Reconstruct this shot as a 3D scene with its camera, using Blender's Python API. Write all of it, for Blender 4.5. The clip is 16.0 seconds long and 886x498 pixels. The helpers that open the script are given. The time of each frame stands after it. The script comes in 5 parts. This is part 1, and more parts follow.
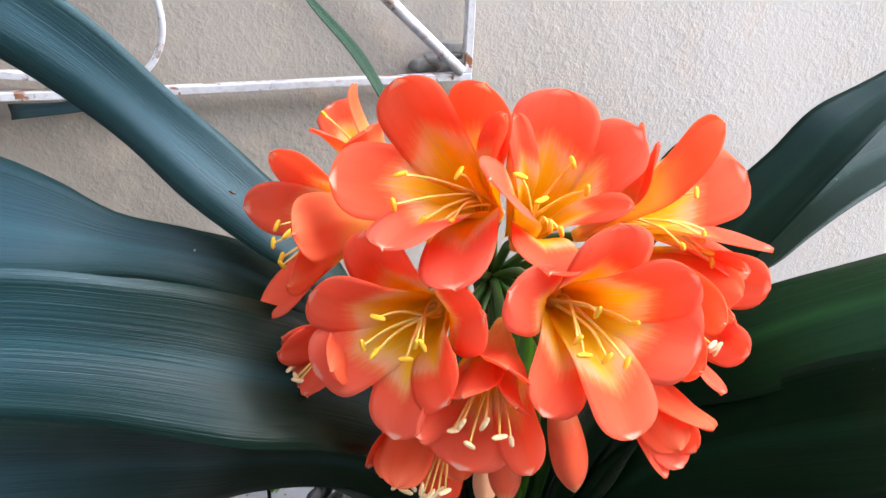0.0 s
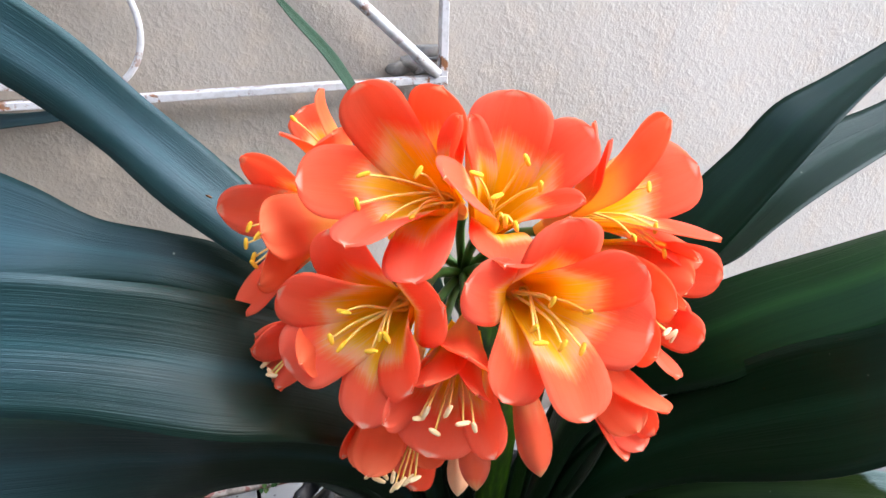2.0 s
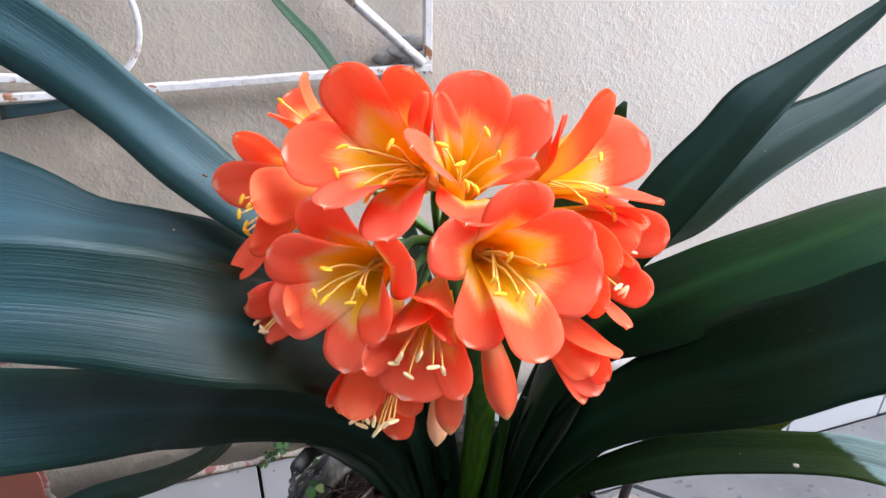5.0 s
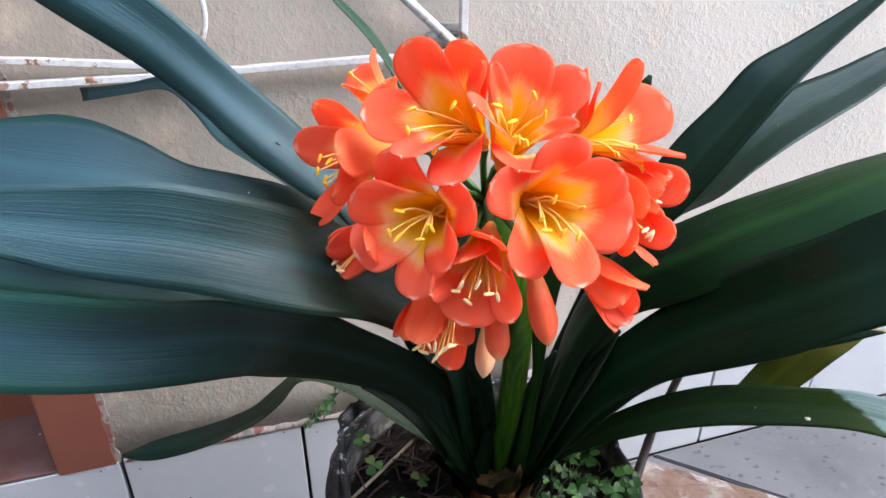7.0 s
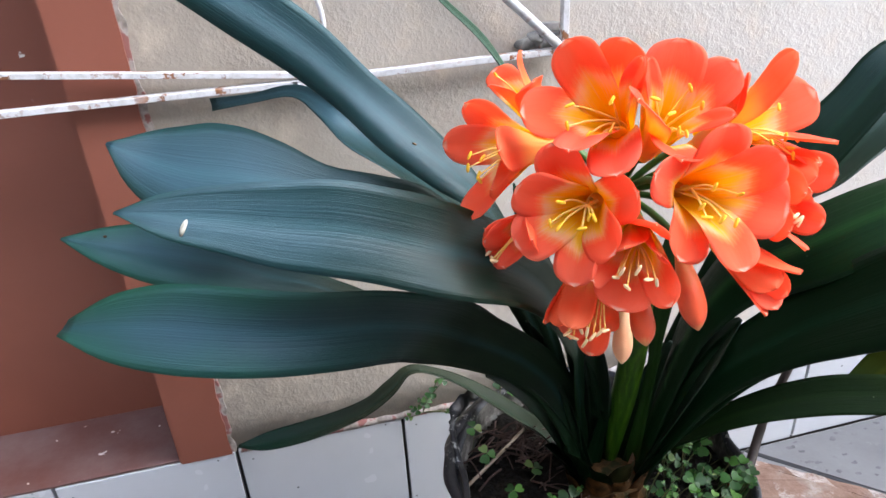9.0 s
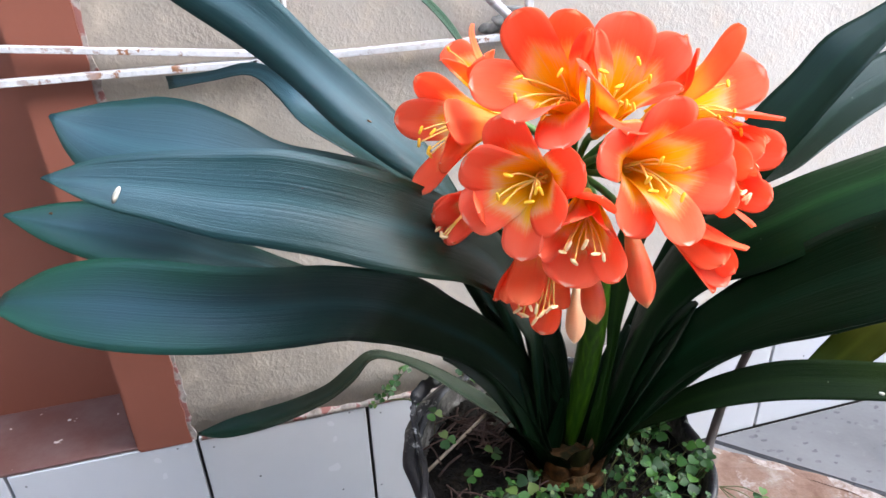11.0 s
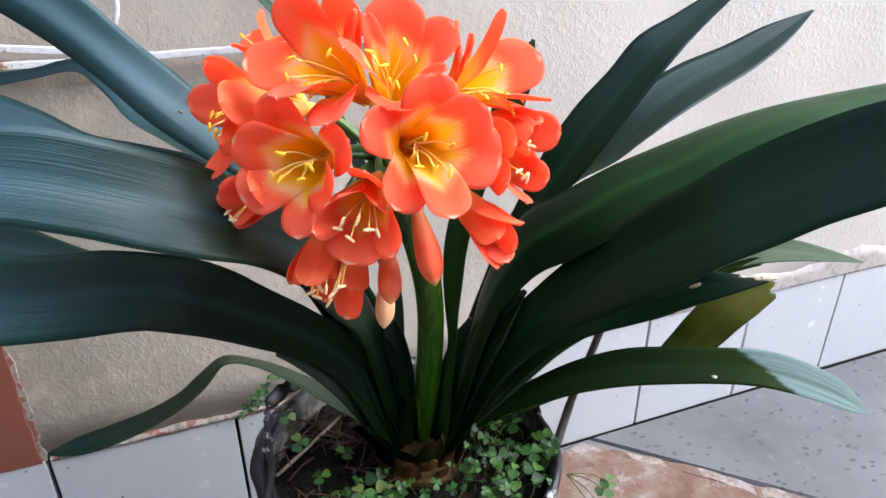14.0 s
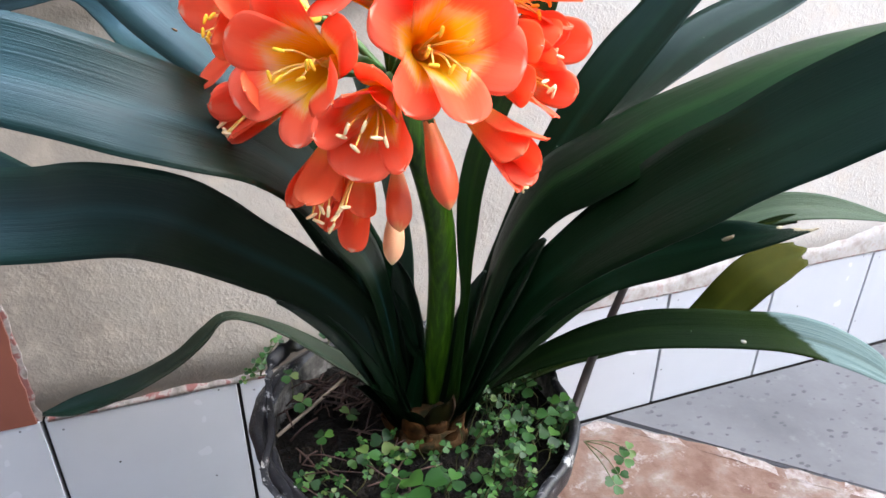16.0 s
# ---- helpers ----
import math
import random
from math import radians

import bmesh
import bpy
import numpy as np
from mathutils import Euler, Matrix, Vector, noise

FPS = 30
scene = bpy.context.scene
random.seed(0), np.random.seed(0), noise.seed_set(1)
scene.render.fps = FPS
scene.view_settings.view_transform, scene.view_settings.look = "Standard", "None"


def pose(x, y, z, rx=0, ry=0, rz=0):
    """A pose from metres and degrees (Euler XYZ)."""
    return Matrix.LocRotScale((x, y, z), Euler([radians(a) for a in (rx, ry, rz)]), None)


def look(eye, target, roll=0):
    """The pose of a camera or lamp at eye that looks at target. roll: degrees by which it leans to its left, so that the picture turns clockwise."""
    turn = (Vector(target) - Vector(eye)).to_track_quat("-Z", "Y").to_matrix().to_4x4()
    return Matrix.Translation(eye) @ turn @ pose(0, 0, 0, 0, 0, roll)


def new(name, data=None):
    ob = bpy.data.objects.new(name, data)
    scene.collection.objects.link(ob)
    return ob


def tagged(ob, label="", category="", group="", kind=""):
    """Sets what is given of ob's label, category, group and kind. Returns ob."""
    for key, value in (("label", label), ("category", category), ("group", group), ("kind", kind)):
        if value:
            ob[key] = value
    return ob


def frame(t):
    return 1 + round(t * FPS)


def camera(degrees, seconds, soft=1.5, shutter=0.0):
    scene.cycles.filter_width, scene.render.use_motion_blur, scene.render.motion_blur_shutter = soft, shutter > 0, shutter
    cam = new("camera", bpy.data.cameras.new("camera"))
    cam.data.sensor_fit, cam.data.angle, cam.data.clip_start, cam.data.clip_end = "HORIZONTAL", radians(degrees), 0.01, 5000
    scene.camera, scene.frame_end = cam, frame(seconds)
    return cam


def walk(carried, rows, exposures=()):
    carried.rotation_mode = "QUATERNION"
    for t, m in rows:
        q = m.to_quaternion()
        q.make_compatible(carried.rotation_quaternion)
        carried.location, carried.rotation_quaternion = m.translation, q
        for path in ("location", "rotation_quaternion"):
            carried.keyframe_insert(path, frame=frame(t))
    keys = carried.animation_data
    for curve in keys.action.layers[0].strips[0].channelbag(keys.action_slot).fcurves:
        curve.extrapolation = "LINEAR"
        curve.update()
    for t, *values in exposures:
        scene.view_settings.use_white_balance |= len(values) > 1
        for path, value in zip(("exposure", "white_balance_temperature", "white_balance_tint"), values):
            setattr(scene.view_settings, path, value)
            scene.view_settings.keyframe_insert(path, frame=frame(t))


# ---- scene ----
cam = camera(68.2, 16.0)
PATH = [
    (0, (0.207, -0.532, 0.742), (0.769, 1.165, -0.154), 2.4),
    (0.5, (0.21, -0.537, 0.744), (0.812, 1.148, -0.15), 3.1),
    (1, (0.212, -0.543, 0.744), (0.797, 1.149, -0.148), 2.2),
    (1.5, (0.212, -0.543, 0.744), (0.789, 1.151, -0.149), 1.7),
    (2, (0.214, -0.545, 0.745), (0.798, 1.148, -0.145), 1.5),
    (2.5, (0.213, -0.545, 0.744), (0.797, 1.149, -0.144), 1.3),
    (3, (0.214, -0.547, 0.745), (0.797, 1.148, -0.143), 1.0),
    (3.5, (0.214, -0.548, 0.744), (0.795, 1.142, -0.153), 0.7),
    (4, (0.217, -0.558, 0.747), (0.811, 1.123, -0.159), 1.0),
    (4.2, (0.218, -0.563, 0.747), (0.812, 1.118, -0.16), 1.0),
    (6.3, (0.198, -0.603, 0.747), (0.752, 1.093, -0.158), 0.3),
    (6.5, (0.194, -0.609, 0.747), (0.745, 1.086, -0.16), 0.2),
    (7, (0.181, -0.623, 0.748), (0.714, 1.071, -0.171), 0.0),
    (7.5, (0.168, -0.629, 0.75), (0.7, 1.065, -0.171), -0.7),
    (8, (0.148, -0.631, 0.743), (0.62, 1.075, -0.187), -1.9),
    (8.5, (0.131, -0.627, 0.748), (0.544, 1.104, -0.165), -3.1),
    (8.7, (0.123, -0.626, 0.753), (0.512, 1.111, -0.159), -3.3),
    (10.8, (0.13, -0.631, 0.745), (0.559, 1.093, -0.175), -2.2),
    (11, (0.138, -0.631, 0.74), (0.587, 1.084, -0.185), -1.9),
    (11.5, (0.159, -0.638, 0.738), (0.659, 1.067, -0.18), -1.9),
    (12, (0.18, -0.648, 0.737), (0.726, 1.049, -0.17), -1.8),
    (12.5, (0.194, -0.662, 0.744), (0.818, 1.015, -0.149), -0.5),
    (13, (0.207, -0.668, 0.745), (0.854, 1.004, -0.141), -0.5),
    (13.5, (0.206, -0.665, 0.729), (0.835, 0.999, -0.185), -1.0),
    (14, (0.207, -0.668, 0.72), (0.861, 1.013, -0.146), -0.2),
    (14.5, (0.21, -0.662, 0.702), (0.855, 1.042, -0.124), 0.2),
    (15, (0.21, -0.657, 0.693), (0.859, 1.048, -0.126), 0.6),
    (15.5, (0.211, -0.654, 0.682), (0.852, 1.049, -0.147), 0.5),
    (16, (0.211, -0.652, 0.673), (0.831, 1.03, -0.215), 0.2),
]
EXPOSURES = ((0, 3.17), (4, 3.18), (6.5, 3.20), (7.5, 3.20), (8.0, 3.31), (8.5, 3.27), (11, 3.44), (11.8, 3.49), (12.6, 3.24), (14.5, 3.25), (15.2, 3.31), (16, 3.45))
walk(cam, [(t, look(eye, target, roll)) for t, eye, target, roll in PATH], EXPOSURES)

# ---- world, sun, exposure ----
world = bpy.data.worlds.new("world")
scene.world = world
world.use_nodes = True
wn, wl = world.node_tree.nodes, world.node_tree.links
sky = wn.new("ShaderNodeTexSky")
sky.sky_type, sky.sun_disc = "NISHITA", False
sky.sun_elevation, sky.sun_rotation = radians(42), radians(115)
sky.air_density, sky.dust_density = 1.1, 1.0
wn["Background"].inputs["Strength"].default_value = 0.15
wl.new(sky.outputs[0], wn["Background"].inputs["Color"])

sun = new("sun", bpy.data.lights.new("sun", "SUN"))
sun.data.energy, sun.data.angle, sun.data.color = 0.62, radians(75), (1.0, 0.97, 0.94)
sun.matrix_world = look((2.9, -2.4, 3.4), (0.35, -0.1, 0.4))


# ---- small tools ----
def part(name, bm, material, parent, label="", smooth=True):
    me = bpy.data.meshes.new(name)
    bm.normal_update()
    bm.to_mesh(me)
    bm.free()
    for m in material if isinstance(material, (list, tuple)) else [material]:
        me.materials.append(m)
    for p in me.polygons:
        p.use_smooth = smooth
    ob = new(name, me)
    if parent:
        ob.parent = parent
    if label:
        tagged(ob, label)
    return ob


def box(bm, x0, x1, y0, y1, z0, z1, bevel=0.0):
    made = bmesh.ops.create_cube(bm, size=1)["verts"]
    bmesh.ops.scale(bm, vec=(x1 - x0, y1 - y0, z1 - z0), verts=made)
    bmesh.ops.translate(bm, vec=((x0 + x1) / 2, (y0 + y1) / 2, (z0 + z1) / 2), verts=made)
    if bevel:
        bmesh.ops.bevel(bm, geom=list({e for v in made for e in v.link_edges}), offset=bevel, segments=2, affect="EDGES", profile=0.6)


def smoothed(points, n):
    """Catmull-Rom through rows of numbers, n rows out."""
    p = [np.array(q, float) for q in points]
    p = [2 * p[0] - p[1]] + p + [2 * p[-1] - p[-2]]
    out = []
    for i in range(n):
        s = i / (n - 1) * (len(p) - 3)
        k = min(int(s), len(p) - 4)
        t = s - k
        a, b, c, d = p[k:k + 4]
        out.append(0.5 * (2 * b + (c - a) * t + (2 * a - 5 * b + 4 * c - d) * t * t + (3 * b - a - 3 * c + d) * t ** 3))
    return out


def sweep(bm, points, radii, sides=8, slot=0, flat=1.0):
    """A tube through points; flat squeezes it along its second side axis."""
    pts = [Vector(p) for p in points]
    rings, side = [], None
    for i, p in enumerate(pts):
        t = (pts[min(i + 1, len(pts) - 1)] - pts[max(i - 1, 0)]).normalized()
        side = (side - side.dot(t) * t).normalized() if side else t.orthogonal().normalized()
        up = t.cross(side)
        r = radii[i] if isinstance(radii, (list, tuple)) else radii
        rings.append([bm.verts.new(p + r * (math.cos(a) * side + flat * math.sin(a) * up)) for a in np.linspace(0, 2 * math.pi, sides, endpoint=False)])
    for a, b in zip(rings, rings[1:]):
        for i in range(sides):
            f = bm.faces.new((a[i], a[(i + 1) % sides], b[(i + 1) % sides], b[i]))
            f.material_index = slot
    for ring in (rings[0][::-1], rings[-1]):
        bm.faces.new(ring).material_index = slot


# ---- materials ----
class Mat:
    """A node material around one Principled shader."""

    def __init__(self, name, rough=0.6, spec=0.5, metal=0.0):
        self.m = bpy.data.materials.new(name)
        self.m.use_nodes = True
        self.n, self.l = self.m.node_tree.nodes, self.m.node_tree.links
        self.b = self.n["Principled BSDF"]
        self.b.inputs["Roughness"].default_value = rough
        self.b.inputs["Specular IOR Level"].default_value = spec
        self.b.inputs["Metallic"].default_value = metal
        self.tc = self.n.new("ShaderNodeTexCoord")

    def put(self, value, socket):
        if hasattr(value, "links"):
            self.l.new(value, socket)
        elif isinstance(value, (tuple, list)):
            socket.default_value = (*value, 1) if len(value) == 3 and socket.type == "RGBA" else value
        else:
            socket.default_value = value

    def coords(self, kind="Object", scale=(1, 1, 1)):
        mp = self.n.new("ShaderNodeMapping")
        mp.inputs["Scale"].default_value = scale
        self.l.new(self.tc.outputs[kind], mp.inputs[0])
        return mp.outputs[0]

    def noise(self, scale, detail=4, rough=0.55, at=None, distort=0.0):
        t = self.n.new("ShaderNodeTexNoise")
        t.inputs["Scale"].default_value, t.inputs["Detail"].default_value = scale, detail
        t.inputs["Roughness"].default_value, t.inputs["Distortion"].default_value = rough, distort
        self.l.new(at if at is not None else self.tc.outputs["Object"], t.inputs["Vector"])
        return t.outputs["Fac"]

    def cells(self, scale, at=None, what="Distance"):
        t = self.n.new("ShaderNodeTexVoronoi")
        t.inputs["Scale"].default_value = scale
        self.l.new(at if at is not None else self.tc.outputs["Object"], t.inputs["Vector"])
        return t.outputs[what]

    def ramp(self, fac, *stops):
        r = self.n.new("ShaderNodeValToRGB")
        r.color_ramp.elements.remove(r.color_ramp.elements[1])
        for i, (at, c) in enumerate(stops):
            e = r.color_ramp.elements[0] if i == 0 else r.color_ramp.elements.new(at)
            e.position = at
            e.color = (*c, 1) if isinstance(c, tuple) else (c, c, c, 1)
        self.put(fac, r.inputs[0])
        return r.outputs[0]

    def mix(self, fac, a, b, how="MIX"):
        x = self.n.new("ShaderNodeMix")
        x.data_type, x.blend_type = "RGBA", how
        self.put(fac, x.inputs[0]), self.put(a, x.inputs[6]), self.put(b, x.inputs[7])
        return x.outputs[2]

    def math(self, how, a, b=0.0):
        x = self.n.new("ShaderNodeMath")
        x.operation = how
        self.put(a, x.inputs[0]), self.put(b, x.inputs[1])
        return x.outputs[0]

    def uv(self):
        s = self.n.new("ShaderNodeSeparateXYZ")
        self.l.new(self.tc.outputs["UV"], s.inputs[0])
        return s.outputs[0], s.outputs[1]

    def random(self):
        return self.n.new("ShaderNodeObjectInfo").outputs["Random"]

    def island(self):
        return self.n.new("ShaderNodeNewGeometry").outputs["Random Per Island"]

    def color(self, c):
        self.put(c, self.b.inputs["Base Color"])
        return self

    def rough(self, r):
        self.put(r, self.b.inputs["Roughness"])
        return self

    def bump(self, height, strength=0.5, distance=0.002):
        x = self.n.new("ShaderNodeBump")
        x.inputs["Strength"].default_value, x.inputs["Distance"].default_value = strength, distance
        self.l.new(height, x.inputs["Height"])
        self.l.new(x.outputs[0], self.b.inputs["Normal"])
        return self

    def thin(self, colour, amount):
        """Lets some light through, as a petal or a leaf does."""
        t, s = self.n.new("ShaderNodeBsdfTranslucent"), self.n.new("ShaderNodeMixShader")
        self.put(colour, t.inputs[0])
        s.inputs[0].default_value = amount
        self.l.new(self.b.outputs[0], s.inputs[1]), self.l.new(t.outputs[0], s.inputs[2])
        self.l.new(s.outputs[0], self.n["Material Output"].inputs[0])
        return self


def plain(name, a, b, scale, rough=0.6, bump=0.3, distance=0.001, spec=0.4):
    m = Mat(name, rough, spec)
    n = m.noise(scale, 5)
    g = m.noise(scale * 7, 3)
    m.color(m.mix(m.ramp(n, (0.3, 0.0), (0.7, 1.0)), a, b))
    return m.bump(m.math("ADD", n, m.math("MULTIPLY", g, 0.5)), bump, distance).m


def leaf_material(name, dark, light, rib, rough=0.36, coat=0.05, sheen_tint=(0.85, 0.95, 1.0), spec=0.36, foot=None, rim=None, peel=0.0, tip_from=0.62):
    m = Mat(name, rough, spec)
    m.b.inputs["Specular Tint"].default_value = (*sheen_tint, 1)
    m.b.inputs["Coat Weight"].default_value, m.b.inputs["Coat Roughness"].default_value = coat, 0.28
    u, v = m.uv()
    streaks = m.noise(1.0, 3, 0.6, m.coords("UV", (46, 5, 1)))
    fine = m.noise(1.0, 2, 0.6, m.coords("UV", (130, 9, 1)))
    blotch = m.noise(9, 4)
    c = m.mix(m.ramp(blotch, (0.3, 0.0), (0.7, 1.0)), dark, light)
    c = m.mix(m.math("MULTIPLY", m.ramp(streaks, (0.45, 0.0), (0.7, 1.0)), 0.45), c, rib)
    c = m.mix(m.math("MULTIPLY", m.ramp(fine, (0.3, 1.0), (0.45, 0.0)), 0.3), c, dark)
    if rim:  # greener towards the margins and in patches
        side = m.math("ABSOLUTE", m.math("SUBTRACT", u, 0.5))
        green = m.math("ADD", m.math("MULTIPLY", side, 1.3), m.math("SUBTRACT", m.noise(5, 3), 0.62))
        c = m.mix(m.ramp(green, (0.05, 0.0), (0.5, 0.75)), c, rim)
    if peel:  # the skin has come off past this length, first along one margin
        s = m.math("ADD", v, m.math("MULTIPLY", u, 0.07))
        s = m.math("ADD", s, m.math("MULTIPLY", m.math("SUBTRACT", m.noise(1.0, 4, 0.7, m.coords("UV", (5, 30, 1))), 0.5), 0.03))
        bare = m.mix(m.ramp(streaks, (0.35, 0.0), (0.65, 1.0)), (0.050, 0.088, 0.086), (0.135, 0.180, 0.172))
        c = m.mix(m.ramp(s, (peel - 0.10, 0.0), (peel - 0.01, 0.8)), c, (0.009, 0.019, 0.0015))
        c = m.mix(m.ramp(s, (peel, 0.0), (peel + 0.008, 1.0)), c, bare)
    if foot:  # separate foot colour; the dark ones paint in shade among the leaf bases
        foot_dist = m.math("ADD", v, m.math("MULTIPLY", m.math("SUBTRACT", blotch, 0.5), 0.1))
        c = m.mix(m.ramp(foot_dist, (0.24, 1.0), (0.42, 0.0)), c, m.mix(streaks, foot, tuple(1.8 * x for x in foot)))
        tint = m.mix(m.ramp(foot_dist, (0.24, 1.0), (0.42, 0.0)), (*sheen_tint, 1), (0.36, 0.40, 0.34, 1))
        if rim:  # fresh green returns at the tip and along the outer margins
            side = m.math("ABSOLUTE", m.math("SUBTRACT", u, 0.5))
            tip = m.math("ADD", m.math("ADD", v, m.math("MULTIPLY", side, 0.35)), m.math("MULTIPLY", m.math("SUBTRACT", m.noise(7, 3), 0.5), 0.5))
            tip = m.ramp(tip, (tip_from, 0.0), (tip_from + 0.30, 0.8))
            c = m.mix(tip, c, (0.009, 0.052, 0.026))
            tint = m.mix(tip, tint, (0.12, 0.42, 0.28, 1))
        m.l.new(tint, m.b.inputs["Specular Tint"])
    mid = m.math("SUBTRACT", 1.0, m.math("MULTIPLY", m.math("ABSOLUTE", m.math("SUBTRACT", u, 0.5)), 9.0))
    c = m.mix(m.math("MULTIPLY", m.math("MAXIMUM", mid, 0.0), 0.5), c, rib)
    dots = m.ramp(m.cells(70), (0.0, 1.0), (0.035, 1.0), (0.06, 0.0))
    rare = m.ramp(m.noise(23, 2), (0.60, 0.0), (0.66, 0.5))
    c = m.mix(m.math("MULTIPLY", dots, rare), c, (0.35, 0.38, 0.3))
    m.color(c).rough(m.ramp(blotch, (0.2, rough - 0.04), (0.8, rough + 0.12)))
    ribs = m.math("ADD", m.math("MULTIPLY", streaks, 0.7), m.math("MULTIPLY", fine, 0.3))
    return m.bump(ribs, 0.42, 0.0012).m


# left leaves: blue of the reflected sky put into colour and sheen
M_LEAF = leaf_material("sky_sheen_leaf", (0.0035, 0.019, 0.023), (0.006, 0.029, 0.034), (0.011, 0.046, 0.050), sheen_tint=(0.57, 0.80, 1.0), spec=0.52, rough=0.42, foot=(0.0016, 0.007, 0.0022), rim=(0.003, 0.021, 0.017))
M_TIPGREEN = leaf_material("sky_sheen_leaf_with_green_tip", (0.0035, 0.019, 0.023), (0.006, 0.029, 0.034), (0.011, 0.046, 0.050), sheen_tint=(0.57, 0.80, 1.0), spec=0.52, rough=0.42, foot=(0.0016, 0.007, 0.0022), rim=(0.003, 0.021, 0.017), tip_from=0.43)
# right leaves: the same blade in darker green, its shaded look in the colour
M_DEEP = leaf_material("shaded_deep_green_leaf", (0.0013, 0.009, 0.004), (0.0024, 0.015, 0.007), (0.006, 0.026, 0.012), sheen_tint=(0.6, 0.85, 0.95), spec=0.19, foot=(0.0012, 0.007, 0.002))
M_FOLDED = leaf_material("dull_folded_leaf", (0.0022, 0.012, 0.007), (0.004, 0.020, 0.012), (0.008, 0.030, 0.018), sheen_tint=(0.6, 0.85, 0.95), spec=0.21, foot=(0.020, 0.026, 0.016))
# near-black green: the dark between the leaf bases put into colour as shade
M_FOOT = leaf_material("shade_dark_leaf_foot", (0.0012, 0.006, 0.002), (0.0022, 0.010, 0.004), (0.006, 0.018, 0.006), rough=0.28, sheen_tint=(0.8, 0.88, 0.8), spec=0.5)
M_MID = leaf_material("fresh_mid_green_leaf", (0.0035, 0.021, 0.0035), (0.007, 0.036, 0.007), (0.014, 0.055, 0.012), sheen_tint=(0.7, 0.95, 0.8), spec=0.17, foot=(0.0012, 0.007, 0.0018))
M_PEEL = leaf_material("half_peeled_green_leaf", (0.0008, 0.004, 0.0004), (0.0016, 0.0068, 0.0007), (0.0045, 0.013, 0.0018), rough=0.6, sheen_tint=(0.5, 0.7, 0.6), spec=0.05, coat=0.0, peel=0.405)
M_OLIVEFOOT = plain("olive_brown_leaf_foot", (0.010, 0.014, 0.002), (0.040, 0.030, 0.006), 60, 0.5, 0.5)
M_YOUNG = leaf_material("fresh_green_leaf", (0.005, 0.020, 0.001), (0.008, 0.030, 0.002), (0.020, 0.058, 0.004), spec=0.25)
M_PALELEAF = leaf_material("dull_grey_green_leaf", (0.018, 0.042, 0.025), (0.028, 0.058, 0.036), (0.042, 0.078, 0.050), rough=0.5, spec=0.15, sheen_tint=(0.85, 0.95, 0.9))
M_DULLGREEN = leaf_material("dull_green_leaf_tip", (0.013, 0.030, 0.010), (0.022, 0.046, 0.017), (0.036, 0.066, 0.028), rough=0.5, spec=0.12, sheen_tint=(0.85, 0.95, 0.9))
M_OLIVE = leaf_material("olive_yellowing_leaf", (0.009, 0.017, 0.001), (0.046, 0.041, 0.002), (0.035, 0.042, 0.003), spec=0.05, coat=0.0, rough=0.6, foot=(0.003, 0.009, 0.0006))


def tepal_material():
    m = Mat("orange_tepal", 0.68, 0.11)
    u, v = m.uv()
    n = m.noise(1.0, 3, 0.6, m.coords("UV", (16, 3, 1)))
    off = m.math("ABSOLUTE", m.math("SUBTRACT", u, 0.5))
    s = m.math("ADD", v, m.math("MULTIPLY", m.math("SUBTRACT", n, 0.5), 0.14))
    s = m.math("ADD", s, m.math("MULTIPLY", off, 0.30))
    c = m.ramp(s, (0.40, (0.99, 0.76, 0.012)), (0.59, (0.99, 0.84, 0.045)), (0.655, (0.98, 0.68, 0.17)), (0.705, (0.98, 0.38, 0.13)), (0.77, (0.98, 0.222, 0.100)), (1.0, (0.98, 0.262, 0.145)))
    streak = m.math("MULTIPLY", m.ramp(s, (0.52, 0.0), (0.60, 0.4), (0.66, 0.45), (0.71, 0.0)), m.ramp(off, (0.07, 0.25), (0.2, 1.0)))
    c = m.mix(streak, c, (0.98, 0.88, 0.70))
    fibres = m.ramp(m.noise(1.0, 2, 0.5, m.coords("UV", (24, 1.5, 1))), (0.50, 0.0), (0.62, 0.4))
    c = m.mix(m.math("MULTIPLY", fibres, m.ramp(s, (0.38, 0.0), (0.50, 1.0), (0.68, 1.0), (0.78, 0.0))), c, (0.97, 0.85, 0.55))
    edge = m.ramp(off, (0.36, 0.0), (0.5, 0.32))
    pinker = m.math("MULTIPLY", edge, m.ramp(v, (0.6, 0.0), (0.75, 1.0)))
    c = m.mix(pinker, c, (0.98, 0.34, 0.21))
    hue = m.mix(m.random(), (1.0, 0.84, 0.75), (1.0, 1.10, 1.22))
    c = m.mix(m.ramp(v, (0.56, 0.0), (0.72, 1.0)), c, m.mix(1.0, c, hue, "MULTIPLY"))
    point = m.math("MULTIPLY", m.ramp(v, (0.955, 0.0), (0.975, 0.9)), m.ramp(off, (0.16, 1.0), (0.3, 0.0)))
    c = m.mix(point, c, (0.97, 0.78, 0.6))
    veins = m.noise(1.0, 3, 0.6, m.coords("UV", (34, 2, 1)))
    c = m.mix(m.ramp(veins, (0.35, 0.14), (0.6, 0.0)), c, m.mix(1.0, c, (1.0, 0.72, 0.62), "MULTIPLY"))
    c = m.mix(m.ramp(m.noise(60, 3), (0.45, 0.0), (0.75, 0.3)), c, m.mix(1.0, c, (1.0, 1.25, 1.4), "MULTIPLY"))
    m.color(c).bump(veins, 0.35, 0.0008)
    return m.thin(c, 0.66).m


M_TEPAL = tepal_material()


